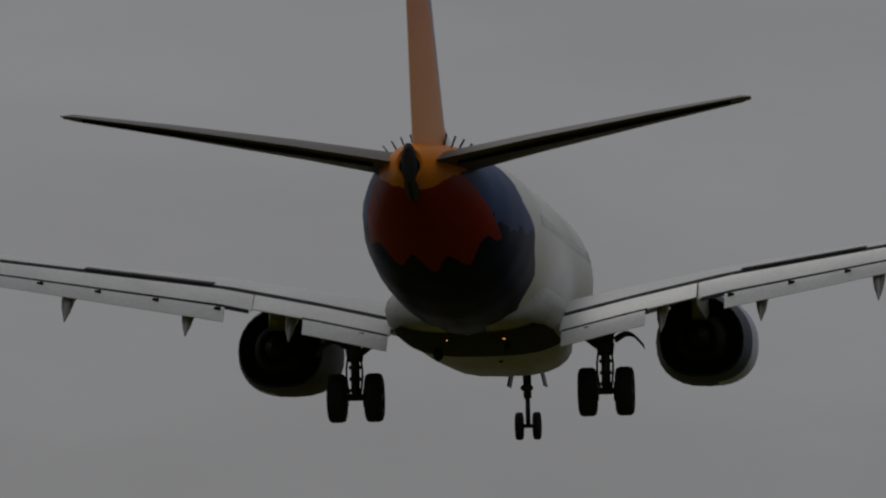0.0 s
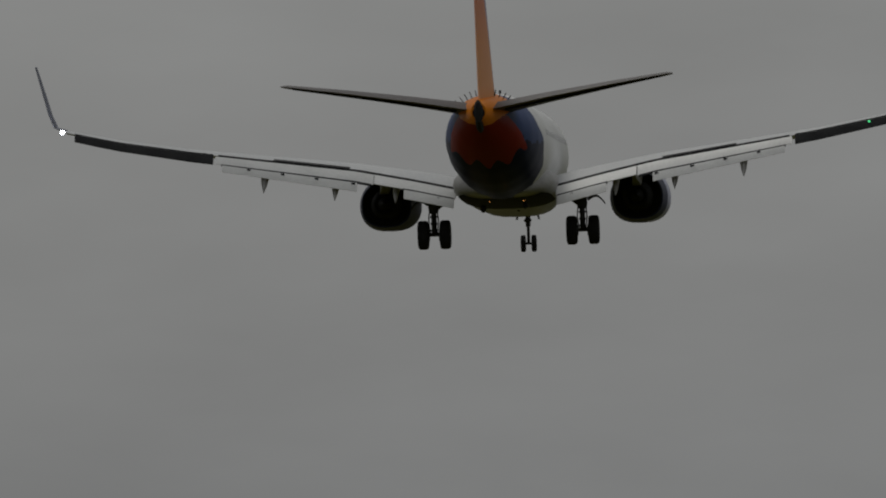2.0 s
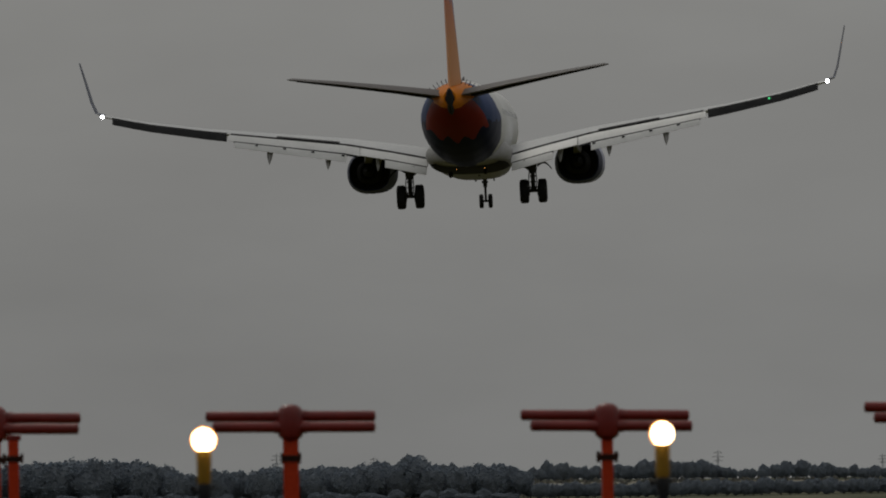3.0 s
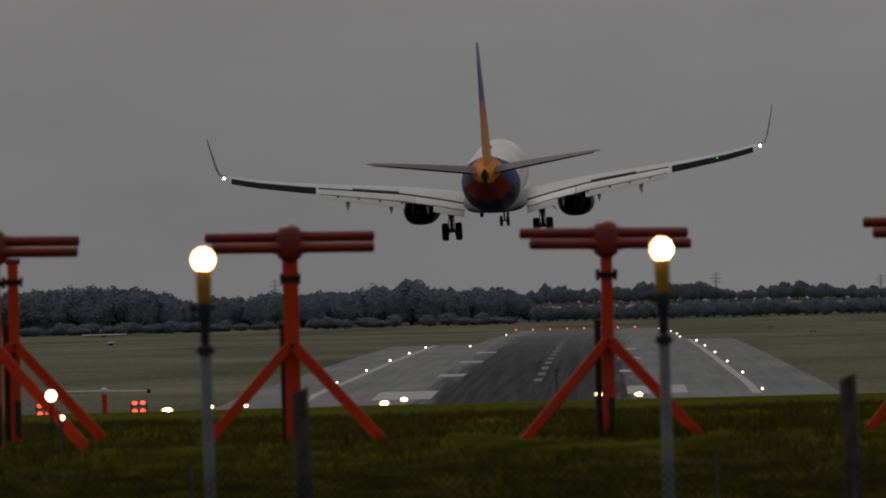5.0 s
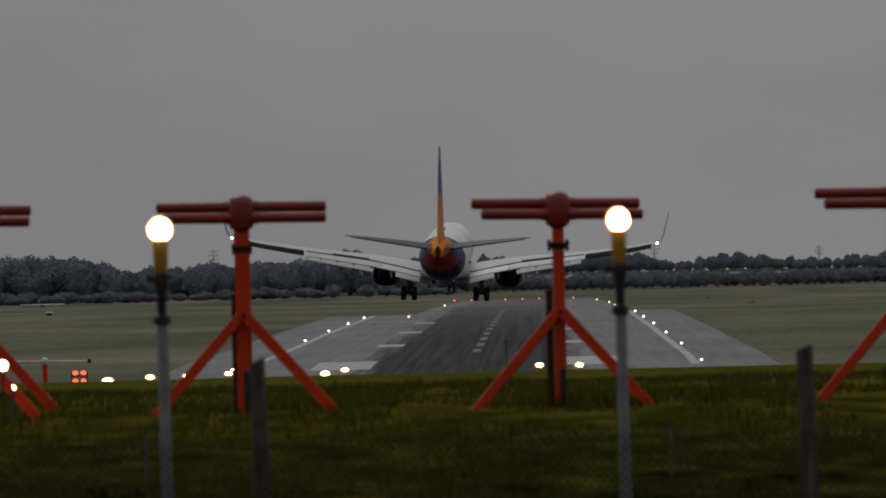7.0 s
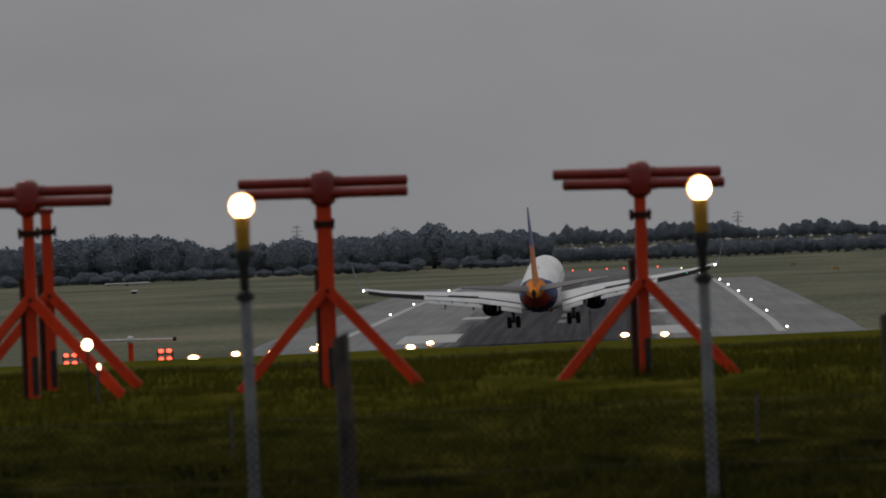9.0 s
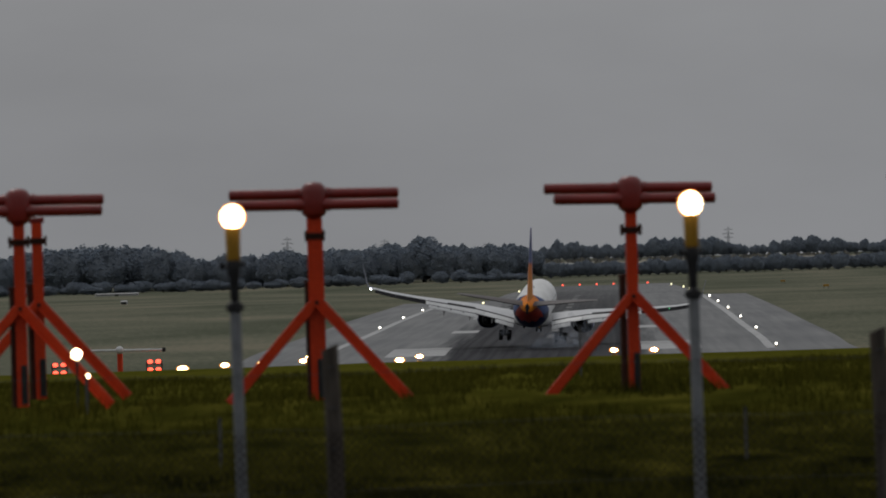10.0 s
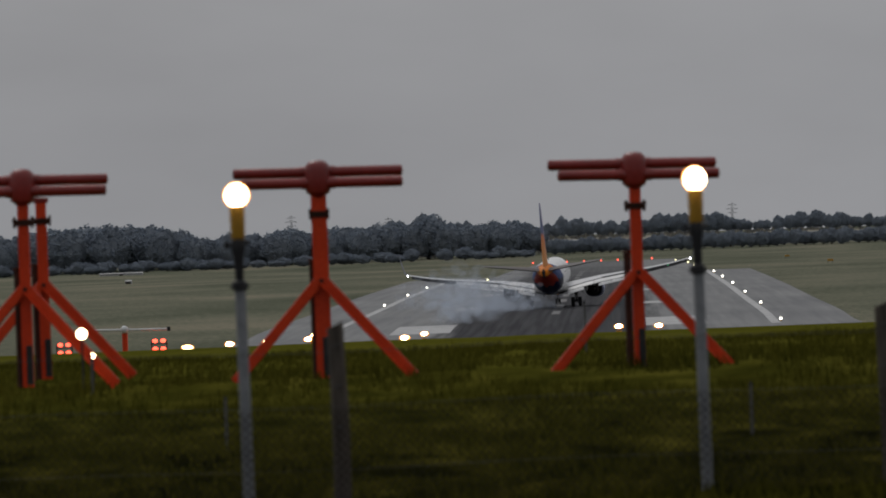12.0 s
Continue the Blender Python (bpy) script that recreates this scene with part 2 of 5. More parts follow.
def runway_material():
    """Grey asphalt with dark rubber along the touchdown zone and streaks along its length."""
    m, nt, bsdf = base_material("runway_asphalt")
    co = nt.nodes.new("ShaderNodeTexCoord")
    sep = nt.nodes.new("ShaderNodeSeparateXYZ")
    nt.links.new(co.outputs["Object"], sep.inputs[0])
    streak = noise_node(nt, 0.9, 5, stretch=(1.2, 0.012, 1))
    blotch = noise_node(nt, 0.06, 5, stretch=(1, 0.25, 1))
    base = ramp(nt, [(0.3, (0.145, 0.148, 0.151)), (0.7, (0.245, 0.246, 0.241))])
    mixn = nt.nodes.new("ShaderNodeMath")
    mixn.operation = "MULTIPLY_ADD"
    mixn.inputs[1].default_value = 0.5
    nt.links.new(streak.outputs["Fac"], mixn.inputs[0])
    hb = nt.nodes.new("ShaderNodeMath")
    hb.operation = "MULTIPLY"
    hb.inputs[1].default_value = 0.5
    nt.links.new(blotch.outputs["Fac"], hb.inputs[0])
    nt.links.new(hb.outputs[0], mixn.inputs[2])
    nt.links.new(mixn.outputs[0], base.inputs[0])
    ab = nt.nodes.new("ShaderNodeMath")
    ab.operation = "ABSOLUTE"
    nt.links.new(sep.outputs["X"], ab.inputs[0])
    wob = nt.nodes.new("ShaderNodeMath")
    wob.operation = "MULTIPLY_ADD"
    wob.inputs[1].default_value = 5.0
    nt.links.new(streak.outputs["Fac"], wob.inputs[0])
    nt.links.new(ab.outputs[0], wob.inputs[2])
    across = nt.nodes.new("ShaderNodeMapRange")
    across.inputs["From Min"].default_value, across.inputs["From Max"].default_value = 14.5, 11.5
    nt.links.new(wob.outputs[0], across.inputs["Value"])
    along = nt.nodes.new("ShaderNodeMapRange")
    along.inputs["From Min"].default_value, along.inputs["From Max"].default_value = 1500, 650
    along.inputs["To Min"].default_value = 0.4
    nt.links.new(sep.outputs["Y"], along.inputs["Value"])
    rub = nt.nodes.new("ShaderNodeMath")
    rub.operation = "MULTIPLY"
    nt.links.new(across.outputs[0], rub.inputs[0])
    nt.links.new(along.outputs[0], rub.inputs[1])
    rub2 = nt.nodes.new("ShaderNodeMath")
    rub2.operation = "MULTIPLY"
    smear = nt.nodes.new("ShaderNodeMapRange")
    smear.inputs["From Min"].default_value, smear.inputs["From Max"].default_value = 0.36, 0.62
    smear.inputs["To Min"].default_value, smear.inputs["To Max"].default_value = 1.0, 0.84
    fine = noise_node(nt, 1.6, 4, stretch=(1.0, 0.003, 1))
    nt.links.new(fine.outputs["Fac"], smear.inputs["Value"])
    nt.links.new(smear.outputs[0], rub2.inputs[1])
    nt.links.new(rub.outputs[0], rub2.inputs[0])
    mix = nt.nodes.new("ShaderNodeMix")
    mix.data_type = "RGBA"
    nt.links.new(rub2.outputs[0], mix.inputs["Factor"])
    nt.links.new(base.outputs[0], mix.inputs[6])
    mix.inputs[7].default_value = (0.034, 0.034, 0.037, 1)
    nt.links.new(mix.outputs[2], bsdf.inputs["Base Color"])
    bsdf.inputs["Roughness"].default_value = 1.0
    bsdf.inputs["Specular IOR Level"].default_value = 0.03
    return m


WORN_MARK = surface("faded_centre_paint", (0.09, 0.09, 0.09), (0.19, 0.19, 0.185), 0.9, 0, 0.4, 6, 0.1)
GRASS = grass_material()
RUNWAY = runway_material()


# ---- mesh helpers ----
def finish(name, bm, material, smooth=False):
    me = bpy.data.meshes.new(name)
    bm.to_mesh(me)
    bm.free()
    me.materials.append(material)
    if smooth:
        for p in me.polygons:
            p.use_smooth = True
        me.set_sharp_from_angle(angle=radians(38))
    return me


def part(name, bm, material, parent, label="", smooth=False):
    """One mesh object under a thing or a part."""
    ob = new(name, finish(name, bm, material, smooth))
    ob.parent = parent
    return tagged(ob, label) if label else ob


def thing(name, label, category, group="", kind="", m=None):
    ob = new(name)
    if m is not None:
        ob.matrix_basis = m
    return tagged(ob, label, category, group, kind)


def box(bm, x0, x1, y0, y1, z0, z1, bevel=0.0, m=None):
    made = bmesh.ops.create_cube(bm, size=1)["verts"]
    bmesh.ops.transform(bm, verts=made, matrix=Matrix.Translation(((x0 + x1) / 2, (y0 + y1) / 2, (z0 + z1) / 2)) @ Matrix.Diagonal((x1 - x0, y1 - y0, z1 - z0, 1)))
    if m is not None:
        bmesh.ops.transform(bm, verts=made, matrix=m)
    if bevel:
        edges = list({e for v in made for e in v.link_edges})
        bmesh.ops.bevel(bm, geom=edges, offset=bevel, segments=2, affect="EDGES", profile=0.5)
    return bm


def tube(bm, a, b, r0, r1=None, n=12, cap=True):
    """A round bar from a to b."""
    a, b = Vector(a), Vector(b)
    r1 = r0 if r1 is None else r1
    made = bmesh.ops.create_cone(bm, cap_ends=cap, segments=n, radius1=r0, radius2=r1, depth=(b - a).length)["verts"]
    q = (b - a).to_track_quat("Z", "Y").to_matrix().to_4x4()
    bmesh.ops.transform(bm, verts=made, matrix=Matrix.Translation((a + b) / 2) @ q)
    return bm


def loft(bm, rings, closed=True, caps=True):
    """Skin through rings of points, each with the same count."""
    vs = [[bm.verts.new(p) for p in ring] for ring in rings]
    n = len(vs[0])
    for a, b in zip(vs, vs[1:]):
        for i in range(n if closed else n - 1):
            j = (i + 1) % n
            bm.faces.new((a[i], a[j], b[j], b[i]))
    if caps:
        bm.faces.new(vs[0][::-1])
        bm.faces.new(vs[-1])
    bmesh.ops.recalc_face_normals(bm, faces=bm.faces)
    return bm


def ball(bm, centre, r, squash=(1, 1, 1), n=12, m=8):
    made = bmesh.ops.create_uvsphere(bm, u_segments=n, v_segments=m, radius=r)["verts"]
    bmesh.ops.transform(bm, verts=made, matrix=Matrix.Translation(centre) @ Matrix.Diagonal((*squash, 1)))
    return bm


def spin(bm, profile, axis="Y", n=28):
    """A turned body: (radius, along) pairs round an axis."""
    rings = []
    for r, a in profile:
        ring = []
        for i in range(n):
            t = 2 * math.pi * i / n
            c, s = r * math.cos(t), r * math.sin(t)
            ring.append({"Y": (c, a, s), "X": (a, c, s), "Z": (c, s, a)}[axis])
        rings.append(ring)
    return loft(bm, rings, caps=True)


def lerp(x, xs, ys):
    return float(np.interp(x, xs, ys))


# ---- ground, runway ----
GROUND_Y = [-400, 0, 30, 45, 62, 75, 85, 120, 200, 300, 390, 410, 450, 560, 700, 850, 885, 920, 950, 1025, 1175, 1325, 1530, 1800, 2200, 2350, 2480, 2650, 2800, 3000, 3150, 3400, 5000]
GROUND_Z = [8.6, 8.6, 8.2, 8.1, 8.3, 8.7, 8.88, 8.6, 7.6, 6.45, 5.42, 5.0, 3.4, 0.2, 0, 0.05, 0.38, 0.5, 0.55, 0.7, 1.15, 1.4, 1.65, 1.5, 0.5, 0.45, 0.7, 1.5, 3.5, 6.3, 7.8, 5.5, -2]


def ground_z(x, y):
    z = lerp(y, GROUND_Y, GROUND_Z)
    if y < 395:
        z += 0.05 * noise.noise((x * 0.3, y * 0.12, 0)) - 0.0009 * min(abs(x), 60) * (y / 395)
    if y > 2700:
        z += 1.2 * noise.noise((x * 0.006, y * 0.004, 3)) - 0.008 * max(0, min(x, 200))
    return z


def centre_x(y):
    return 10.5 + 0.0208 * (y - 875)


def build_ground():
    ys = sorted(set(list(np.arange(-400, 0, 50)) + list(np.arange(0, 60, 3.0)) + list(np.arange(60, 130, 1.5)) + list(np.arange(130, 460, 8.0)) + list(np.arange(460, 1100, 12.5)) + list(np.arange(1100, 3200, 50)) + list(np.arange(3200, 5000, 200)) + [5000]))
    xs = sorted(set([-3000, -1500, -800, -500, -350] + list(np.arange(-260, 260, 10.0)) + list(np.arange(-12, 12, 0.75)) + [260, 350, 500, 800, 1500, 3000]))
    bm = bmesh.new()
    grid = [[bm.verts.new((x, y, ground_z(x, y))) for x in xs] for y in ys]
    for a, b in zip(grid, grid[1:]):
        for i in range(len(xs) - 1):
            bm.faces.new((a[i], a[i + 1], b[i + 1], b[i]))
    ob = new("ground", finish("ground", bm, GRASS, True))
    tagged(ob, "rough grass slope with shade painted in, falling to a haze-paled mown airfield", "grass", kind="structure")


build_ground()
RUNWAY_START = 480.0


def strip(name, x0, x1, s0, s1, lift, material, parent, thick=0.05, step=12.5, label=""):
    """A slab on the runway, across from x0 to x1 and along from s0 to s1, both from the runway's near end."""
    bm = bmesh.new()
    n = max(1, int(math.ceil((s1 - s0) / step)))
    rings = []
    for i in range(n + 1):
        s = s0 + (s1 - s0) * i / n
        z = lerp(RUNWAY_START + s, GROUND_Y, GROUND_Z) + lift
        rings.append([(x0, s, z), (x1, s, z), (x1, s, z - thick), (x0, s, z - thick)])
    loft(bm, rings)
    return part(name, bm, material, parent, label)


def build_runway():
    m = pose(centre_x(RUNWAY_START), RUNWAY_START, 0, 0, 0, -math.degrees(math.atan(0.0208)))
    bm = bmesh.new()
    rings = []
    for i in range(int(1870 / 12.5) + 1):
        s = i * 12.5
        z = lerp(RUNWAY_START + s, GROUND_Y, GROUND_Z) + 0.06
        left, right = (-30.6, 30.6) if s < 1050 else (-15.5, 22.5)
        rings.append([(left, s, z), (right, s, z), (right, s, z - 0.4), (left, s, z - 0.4)])
    loft(bm, rings)
    ob = new("runway", finish("runway", bm, RUNWAY))
    ob.matrix_basis = m
    tagged(ob, "grey asphalt runway blackened by tyre rubber", "runway", kind="structure")
    for side in (-1, 1):
        strip("edge_line", side * 22.7 - 0.45, side * 22.7 + 0.45, 355, 1045, 0.075, WHITE_MARK, ob, 0.015)
        strip("aiming_mark", *sorted((side * 9.9, side * 16.0)), 370, 414, 0.075, WHITE_MARK, ob, 0.015)
        for k in range(1, 4):
            strip("touchdown_mark", *sorted((side * 9.4, side * 12.6)), 392 + 150 * k, 415 + 150 * k, 0.075, WHITE_MARK, ob, 0.015)
    for k in range(12):
        strip("centre_dash", -0.45, 0.45, 470 + 60 * k, 500 + 60 * k, 0.075, WORN_MARK, ob, 0.015)
    return ob


build_runway()


# ---- the antenna row, the approach lamps and the fence ----
def build_antenna(tubes=True, half=0.055):
    """A dipole antenna of the landing aid: barrel hub, two pairs of tubes, a channel post with two raking legs."""
    top = thing("antenna_mast", "red-painted steel antenna mast with paired dull red tubes", "antenna", "row of landing-aid antennas")
    bm = bmesh.new()
    box(bm, -half, half, -0.045, -0.033, 0, 1.86)
    box(bm, -half, 0.015 - half, -0.033, 0.04, 0, 1.86)
    box(bm, half - 0.015, half, -0.033, 0.04, 0, 1.86)
    part("post", bm, RED_PAINT, top)
    bm = bmesh.new()
    if not tubes:
        box(bm, -0.08, 0.08, -0.05, 0.05, 1.84, 1.90, 0.01)
        part("head_plate", bm, DARK_RED, top)
        bm = bmesh.new()
    spin(bm, [(0.02, 2.195), (0.075, 2.185), (0.115, 2.15), (0.128, 2.10), (0.13, 1.93), (0.118, 1.87), (0.07, 1.835), (0.05, 1.82)], "Z", 24)
    if tubes:
        part("hub", bm, DARK_RED, top, "rounded dull red hub", True)
    for side in (-1, 1) if tubes else ():
        for low in (0, 1):
            bm = bmesh.new()
            z, y = (2.075, 0.10) if not low else (1.965, -0.06)
            reach = 0.84 if (side > 0) == bool(low) or not low else 0.77
            a = Vector((side * 0.08, y * 0.5, z))
            b = Vector((side * reach, y * 1.6, z - 0.01 * side))
            tube(bm, a, b, 0.054, 0.054, 16)
            tube(bm, b, b + (b - a).normalized() * 0.012, 0.054, 0.03, 16)
            tube(bm, a, a + (b - a) * 0.12, 0.062, 0.062, 16)
            part("dipole_tube", bm, DARK_RED, top, "dull red radome tube", True)
    bm = bmesh.new()
    box(bm, -0.105, 0.105, -0.08, 0.08, 1.66, 1.685, 0.004)
    box(bm, -0.085, 0.085, -0.06, 0.06, 1.62, 1.66, 0.004)
    for x in (-0.09, 0.09):
        for y in (-0.06, 0.06):
            tube(bm, (x, y, 1.60), (x, y, 1.71), 0.012, n=6)
    part("collar", bm, RUST, top, "dark bolted collar")
    for side in (-1, 1):
        bm = bmesh.new()
        a, b = Vector((side * 0.02, -0.07, 0.99)), Vector((side * 0.90, -0.25, 0.0))
        q = (b - a).to_track_quat("Z", "Y").to_matrix().to_4x4()
        mm = Matrix.Translation((a + b) / 2) @ q
        h = (b - a).length / 2
        box(bm, -0.012, 0.012, -0.052, 0.052, -h, h, 0, mm)
        box(bm, -0.05, 0.012, -0.052, -0.040, -h, h, 0, mm)
        part("leg", bm, RED_PAINT, top)
    bm = bmesh.new()
    tube(bm, (-0.088, 0.10, 0), (-0.088, 0.10, 1.18), 0.036, 0.036, 10)
    tube(bm, (-0.088, 0.10, 1.18), (-0.088, 0.10, 1.21), 0.05, 0.04, 10)
    part("cable_pipe", bm, RUST, top, "dark rusty cable pipe")
    bm = bmesh.new()
    box(bm, -0.01, 0.052, -0.062, -0.046, 0.03, 0.42, 0.004)
    part("access_slot", bm, BLACK_FITTING, top, "dark slot in the post's foot")
    bm = bmesh.new()
    tube(bm, (0.0, -0.095, 0.985), (0.0, -0.02, 0.985), 0.022, 0.022, 8)
    part("bolt", bm, RUST, top)
    return top


wide_mast = build_antenna(half=0.078)
wide_mast.matrix_basis = pose(-1.247, 85, 8.87, 0, 0, 0)
antenna = build_antenna()
antenna.matrix_basis = pose(1.915, 85, 8.83, 0, 0.3, 6)
for x, y, z, lean, turn in [(5.38, 85, 8.86, -0.2, 3), (-4.22, 85, 8.90, 0.2, -2), (8.6, 85, 8.7, 0, 1), (-7.5, 85, 8.8, 0, 4)]:
    copy_thing(antenna, pose(x, y, z, 0, lean, turn))

bare_mast = tagged(build_antenna(False), "bare red steel mast with raking legs and no tubes", "mast")
bare_mast.name = "bare_mast"
bare_mast.matrix_basis = pose(-4.20, 88.5, 8.92, 0, 0, 2)


def build_approach_lamp():
    top = thing("approach_lamp", "lit approach lamp with yellow body on a grey steel pole", "runway light", "approach lamps")
    bm = bmesh.new()
    ball(bm, (0, 0, 0), 0.084, n=24, m=16)
    part("lens", bm, WARM_LAMP, top, "glowing warm white lens", True)
    # added glowing ring, stands in for the bloom round the lamp
    bm = bmesh.new()
    ring = []
    for i in range(33):
        a = 2 * math.pi * i / 32
        c, q = math.cos(a), math.sin(a)
        ring.append([((0.086 + 0.010 * math.cos(b)) * c, 0.012 + 0.012 * math.sin(b), (0.086 + 0.010 * math.cos(b)) * q) for b in [math.pi * 2 * j / 6 for j in range(6)]])
    loft(bm, ring, caps=False)
    part("bloom_ring", bm, AMBER_GLOW, top, "amber bloom round the lens, added as a glowing ring", True)
    bm = bmesh.new()
    spin(bm, [(0.05, -0.075), (0.056, -0.10), (0.052, -0.30), (0.046, -0.32)], "Z", 20)
    part("lamp_body", bm, YELLOW_PAINT, top, "yellow lamp body", True)
    bm = bmesh.new()
    spin(bm, [(0.046, -0.318), (0.052, -0.33), (0.050, -0.40), (0.036, -0.46), (0.032, -0.62), (0.03, -0.63)], "Z", 16)
    tube(bm, (-0.085, 0, -0.365), (0.085, 0, -0.345), 0.014, n=8)
    tube(bm, (-0.085, 0, -0.385), (-0.085, 0, -0.335), 0.02, n=8)
    part("breakable_joint", bm, BLACK_FITTING, top, "black breakable joint", True)
    bm = bmesh.new()
    tube(bm, (0, 0, -0.62), (0.002, 0, -0.78), 0.028, 0.03, 16)
    tube(bm, (0.002, 0, -0.70), (0.01, 0, -2.6), 0.040, 0.043, 16)
    part("pole", bm, GALVANISED, top, "galvanised grey pole", True)
    bm = bmesh.new()
    spin(bm, [(0.04, -0.70), (0.056, -0.69), (0.056, -0.635), (0.035, -0.62)], "Z", 16)
    tube(bm, (-0.07, 0, -0.665), (0.07, 0, -0.665), 0.012, n=8)
    part("clamp", bm, BLACK_FITTING, top, "black clamp", True)
    return top


lamp = build_approach_lamp()
lamp.matrix_basis = pose(-1.508, 62, 10.62)
copy_thing(lamp, pose(1.846, 62, 10.61, 0, 0, 20))


def build_short_lamp(x, y, z, r, stalk):
    top = thing("marker_lamp", "small lit warm lamp on a short stalk in the grass", "runway light", "lamps in the grass", m=pose(x, y, z))
    bm = bmesh.new()
    ball(bm, (0, 0, 0), r, n=14, m=10)
    part("lens", bm, WARM_LAMP, top, "glowing warm lens", True)
    bm = bmesh.new()
    tube(bm, (0, 0, -stalk), (0, 0, -r * 0.9), 0.009, 0.012, 8)
    part("stalk", bm, BLACK_FITTING, top)


build_short_lamp(-3.63, 84, 9.425, 0.052, 0.6)
build_short_lamp(-3.51, 83.5, 9.21, 0.024, 0.38)


def build_fence():
    def post(m, h, label):
        top = thing("fence_post", label, "fence post", "posts of the wire fence", m=m)
        bm = bmesh.new()
        rings = []
        for k in range(9):
            z = -0.4 + (h + 0.4) * k / 8
            w = 0.066 - 0.006 * k / 8
            ring = []
            for i in range(10):
                t = 2 * math.pi * i / 10
                rr = w * (1 + 0.10 * noise.noise((math.cos(t) * 2, math.sin(t) * 2, z * 2.2 + m.translation.x)))
                ring.append((rr * math.cos(t) + 0.008 * math.sin(z * 3), rr * math.sin(t), z + (0.025 * math.cos(t) if k == 8 else 0)))
            rings.append(ring)
        loft(bm, rings)
        part("timber", bm, WEATHERED_WOOD, top, smooth=True)
        for k in range(3):
            bm = bmesh.new()
            z = h - 0.15 - 0.3 * k
            tube(bm, (-0.03, -0.072, z), (0.03, -0.072, z + 0.01), 0.006, n=6)
            part("staple", bm, WIRE, top, "wire staple")
    for x in (-8.8, -4.82, -0.815, 3.2, 7.2):
        post(pose(x, 62.0, 8.3, 0, random.uniform(-1, 1.0), 0), 1.345, "weathered dark timber post of a wire fence")
    net = thing("wire_fence", "thin rusty wire netting strung between timber posts", "fence")
    for z in (9.46, 9.06, 8.6):
        bm = bmesh.new()
        loft(bm, [[(x, 61.92 + 0.0026 * math.cos(a), z + 0.012 * math.sin(x * 1.57) + 0.0026 * math.sin(a)) for a in (0.8, 2.4, 3.9, 5.5)] for x in [-9 + i * 0.41 for i in range(41)]])
        part("strand", bm, WIRE, net)
    # woven diamonds that sag a little between the posts
    verts, faces = [], []
    for i in range(-14, 266):
        for s in (-1, 1):
            rows = []
            for k in range(8):
                t = k / 7
                x = -9 + i * 0.066 + s * 0.84 * (t - 0.5)
                z = 8.21 + 0.84 * t + 0.018 * math.sin(x * 1.57) + 0.006 * math.sin(x * 9.1)
                y = 61.925 + 0.02 * math.sin(x * 2.3 + t)
                rows.append(len(verts))
                verts.extend([(x - 0.0042, y, z), (x + 0.0042, y, z), (x, y + 0.005, z)])
            for a, b in zip(rows, rows[1:]):
                faces.extend((a + p, a + (p + 1) % 3, b + (p + 1) % 3, b + p) for p in range(3))
    me = bpy.data.meshes.new("netting")
    me.from_pydata(verts, [], faces)
    me.materials.append(NET_WIRE)
    netting = new("netting", me)
    netting.parent = net
    tagged(netting, "diamond wire netting", kind="stuff")


build_fence()


STAKE_GREY = surface("dim_stake", (0.06, 0.06, 0.06), (0.12, 0.12, 0.12), 0.8)


def build_stake(x, y, h):
    top = thing("marker_stake", "thin grey stake standing in the grass", "stake", "thin stakes in the grass", m=pose(x, y, ground_z(x, y)))
    bm = bmesh.new()
    tube(bm, (0, 0, -0.2), (0, 0, h), 0.013, 0.012, 8)
    part("shaft", bm, STAKE_GREY, top)
    bm = bmesh.new()
    tube(bm, (0, 0, h), (0, 0, h + 0.03), 0.016, 0.012, 8)
    part("cap", bm, BLACK_FITTING, top)


for sx, sy, sh in [(-1.86, 70, 0.42), (1.62, 100, 0.6), (2.48, 70, 0.40), (-3.5, 83, 0.36)]:
    build_stake(sx, sy, sh)


# ---- far grass lamps: a bar of warm lamps, red lamp clusters and the monitor with its white arm ----
def build_ground_lamp(x, y, z, width, material, label, group):
    top = thing("ground_lamp", label, "runway light", group, m=pose(x, y, z))
    # the bulb's bloom, put in as a larger amber body that glows
    bm = bmesh.new()
    ball(bm, (0, 0, 0), width * 0.52, (1, 0.5, 0.5), 14, 10)
    lens = part("lens", bm, AMBER_GLOW, top, "amber bloom round the bulb, added as a glowing body", True)
    bm = bmesh.new()
    ball(bm, (0, -width * 0.22, 0.01), width * 0.36, (1, 0.4, 0.5), 14, 10)
    part("bulb", bm, material, lens, "white-hot bulb", True)
    bm = bmesh.new()
    spin(bm, [(0.10, -0.6), (0.10, -0.26), (width * 0.3, -0.24), (width * 0.3, -0.2)], "Z", 12)
    part("housing", bm, YELLOW_PAINT, top)


for x, z, w in [(-12.225, 5.32, 0.62), (-10.245, 5.43, 0.5), (-8.584, 5.45, 0.36), (-6.579, 5.51, 0.42), (-6.35, 5.68, 0.25), (-2.051, 5.40, 0.52), (-1.123, 5.55, 0.42), (7.995, 5.55, 0.46), (9.864, 5.51, 0.46)]:
    build_ground_lamp(x, 397, z + 0.02, w, WARM_SMALL, "lit warm lamp low in the grass before the runway", "threshold lamps")


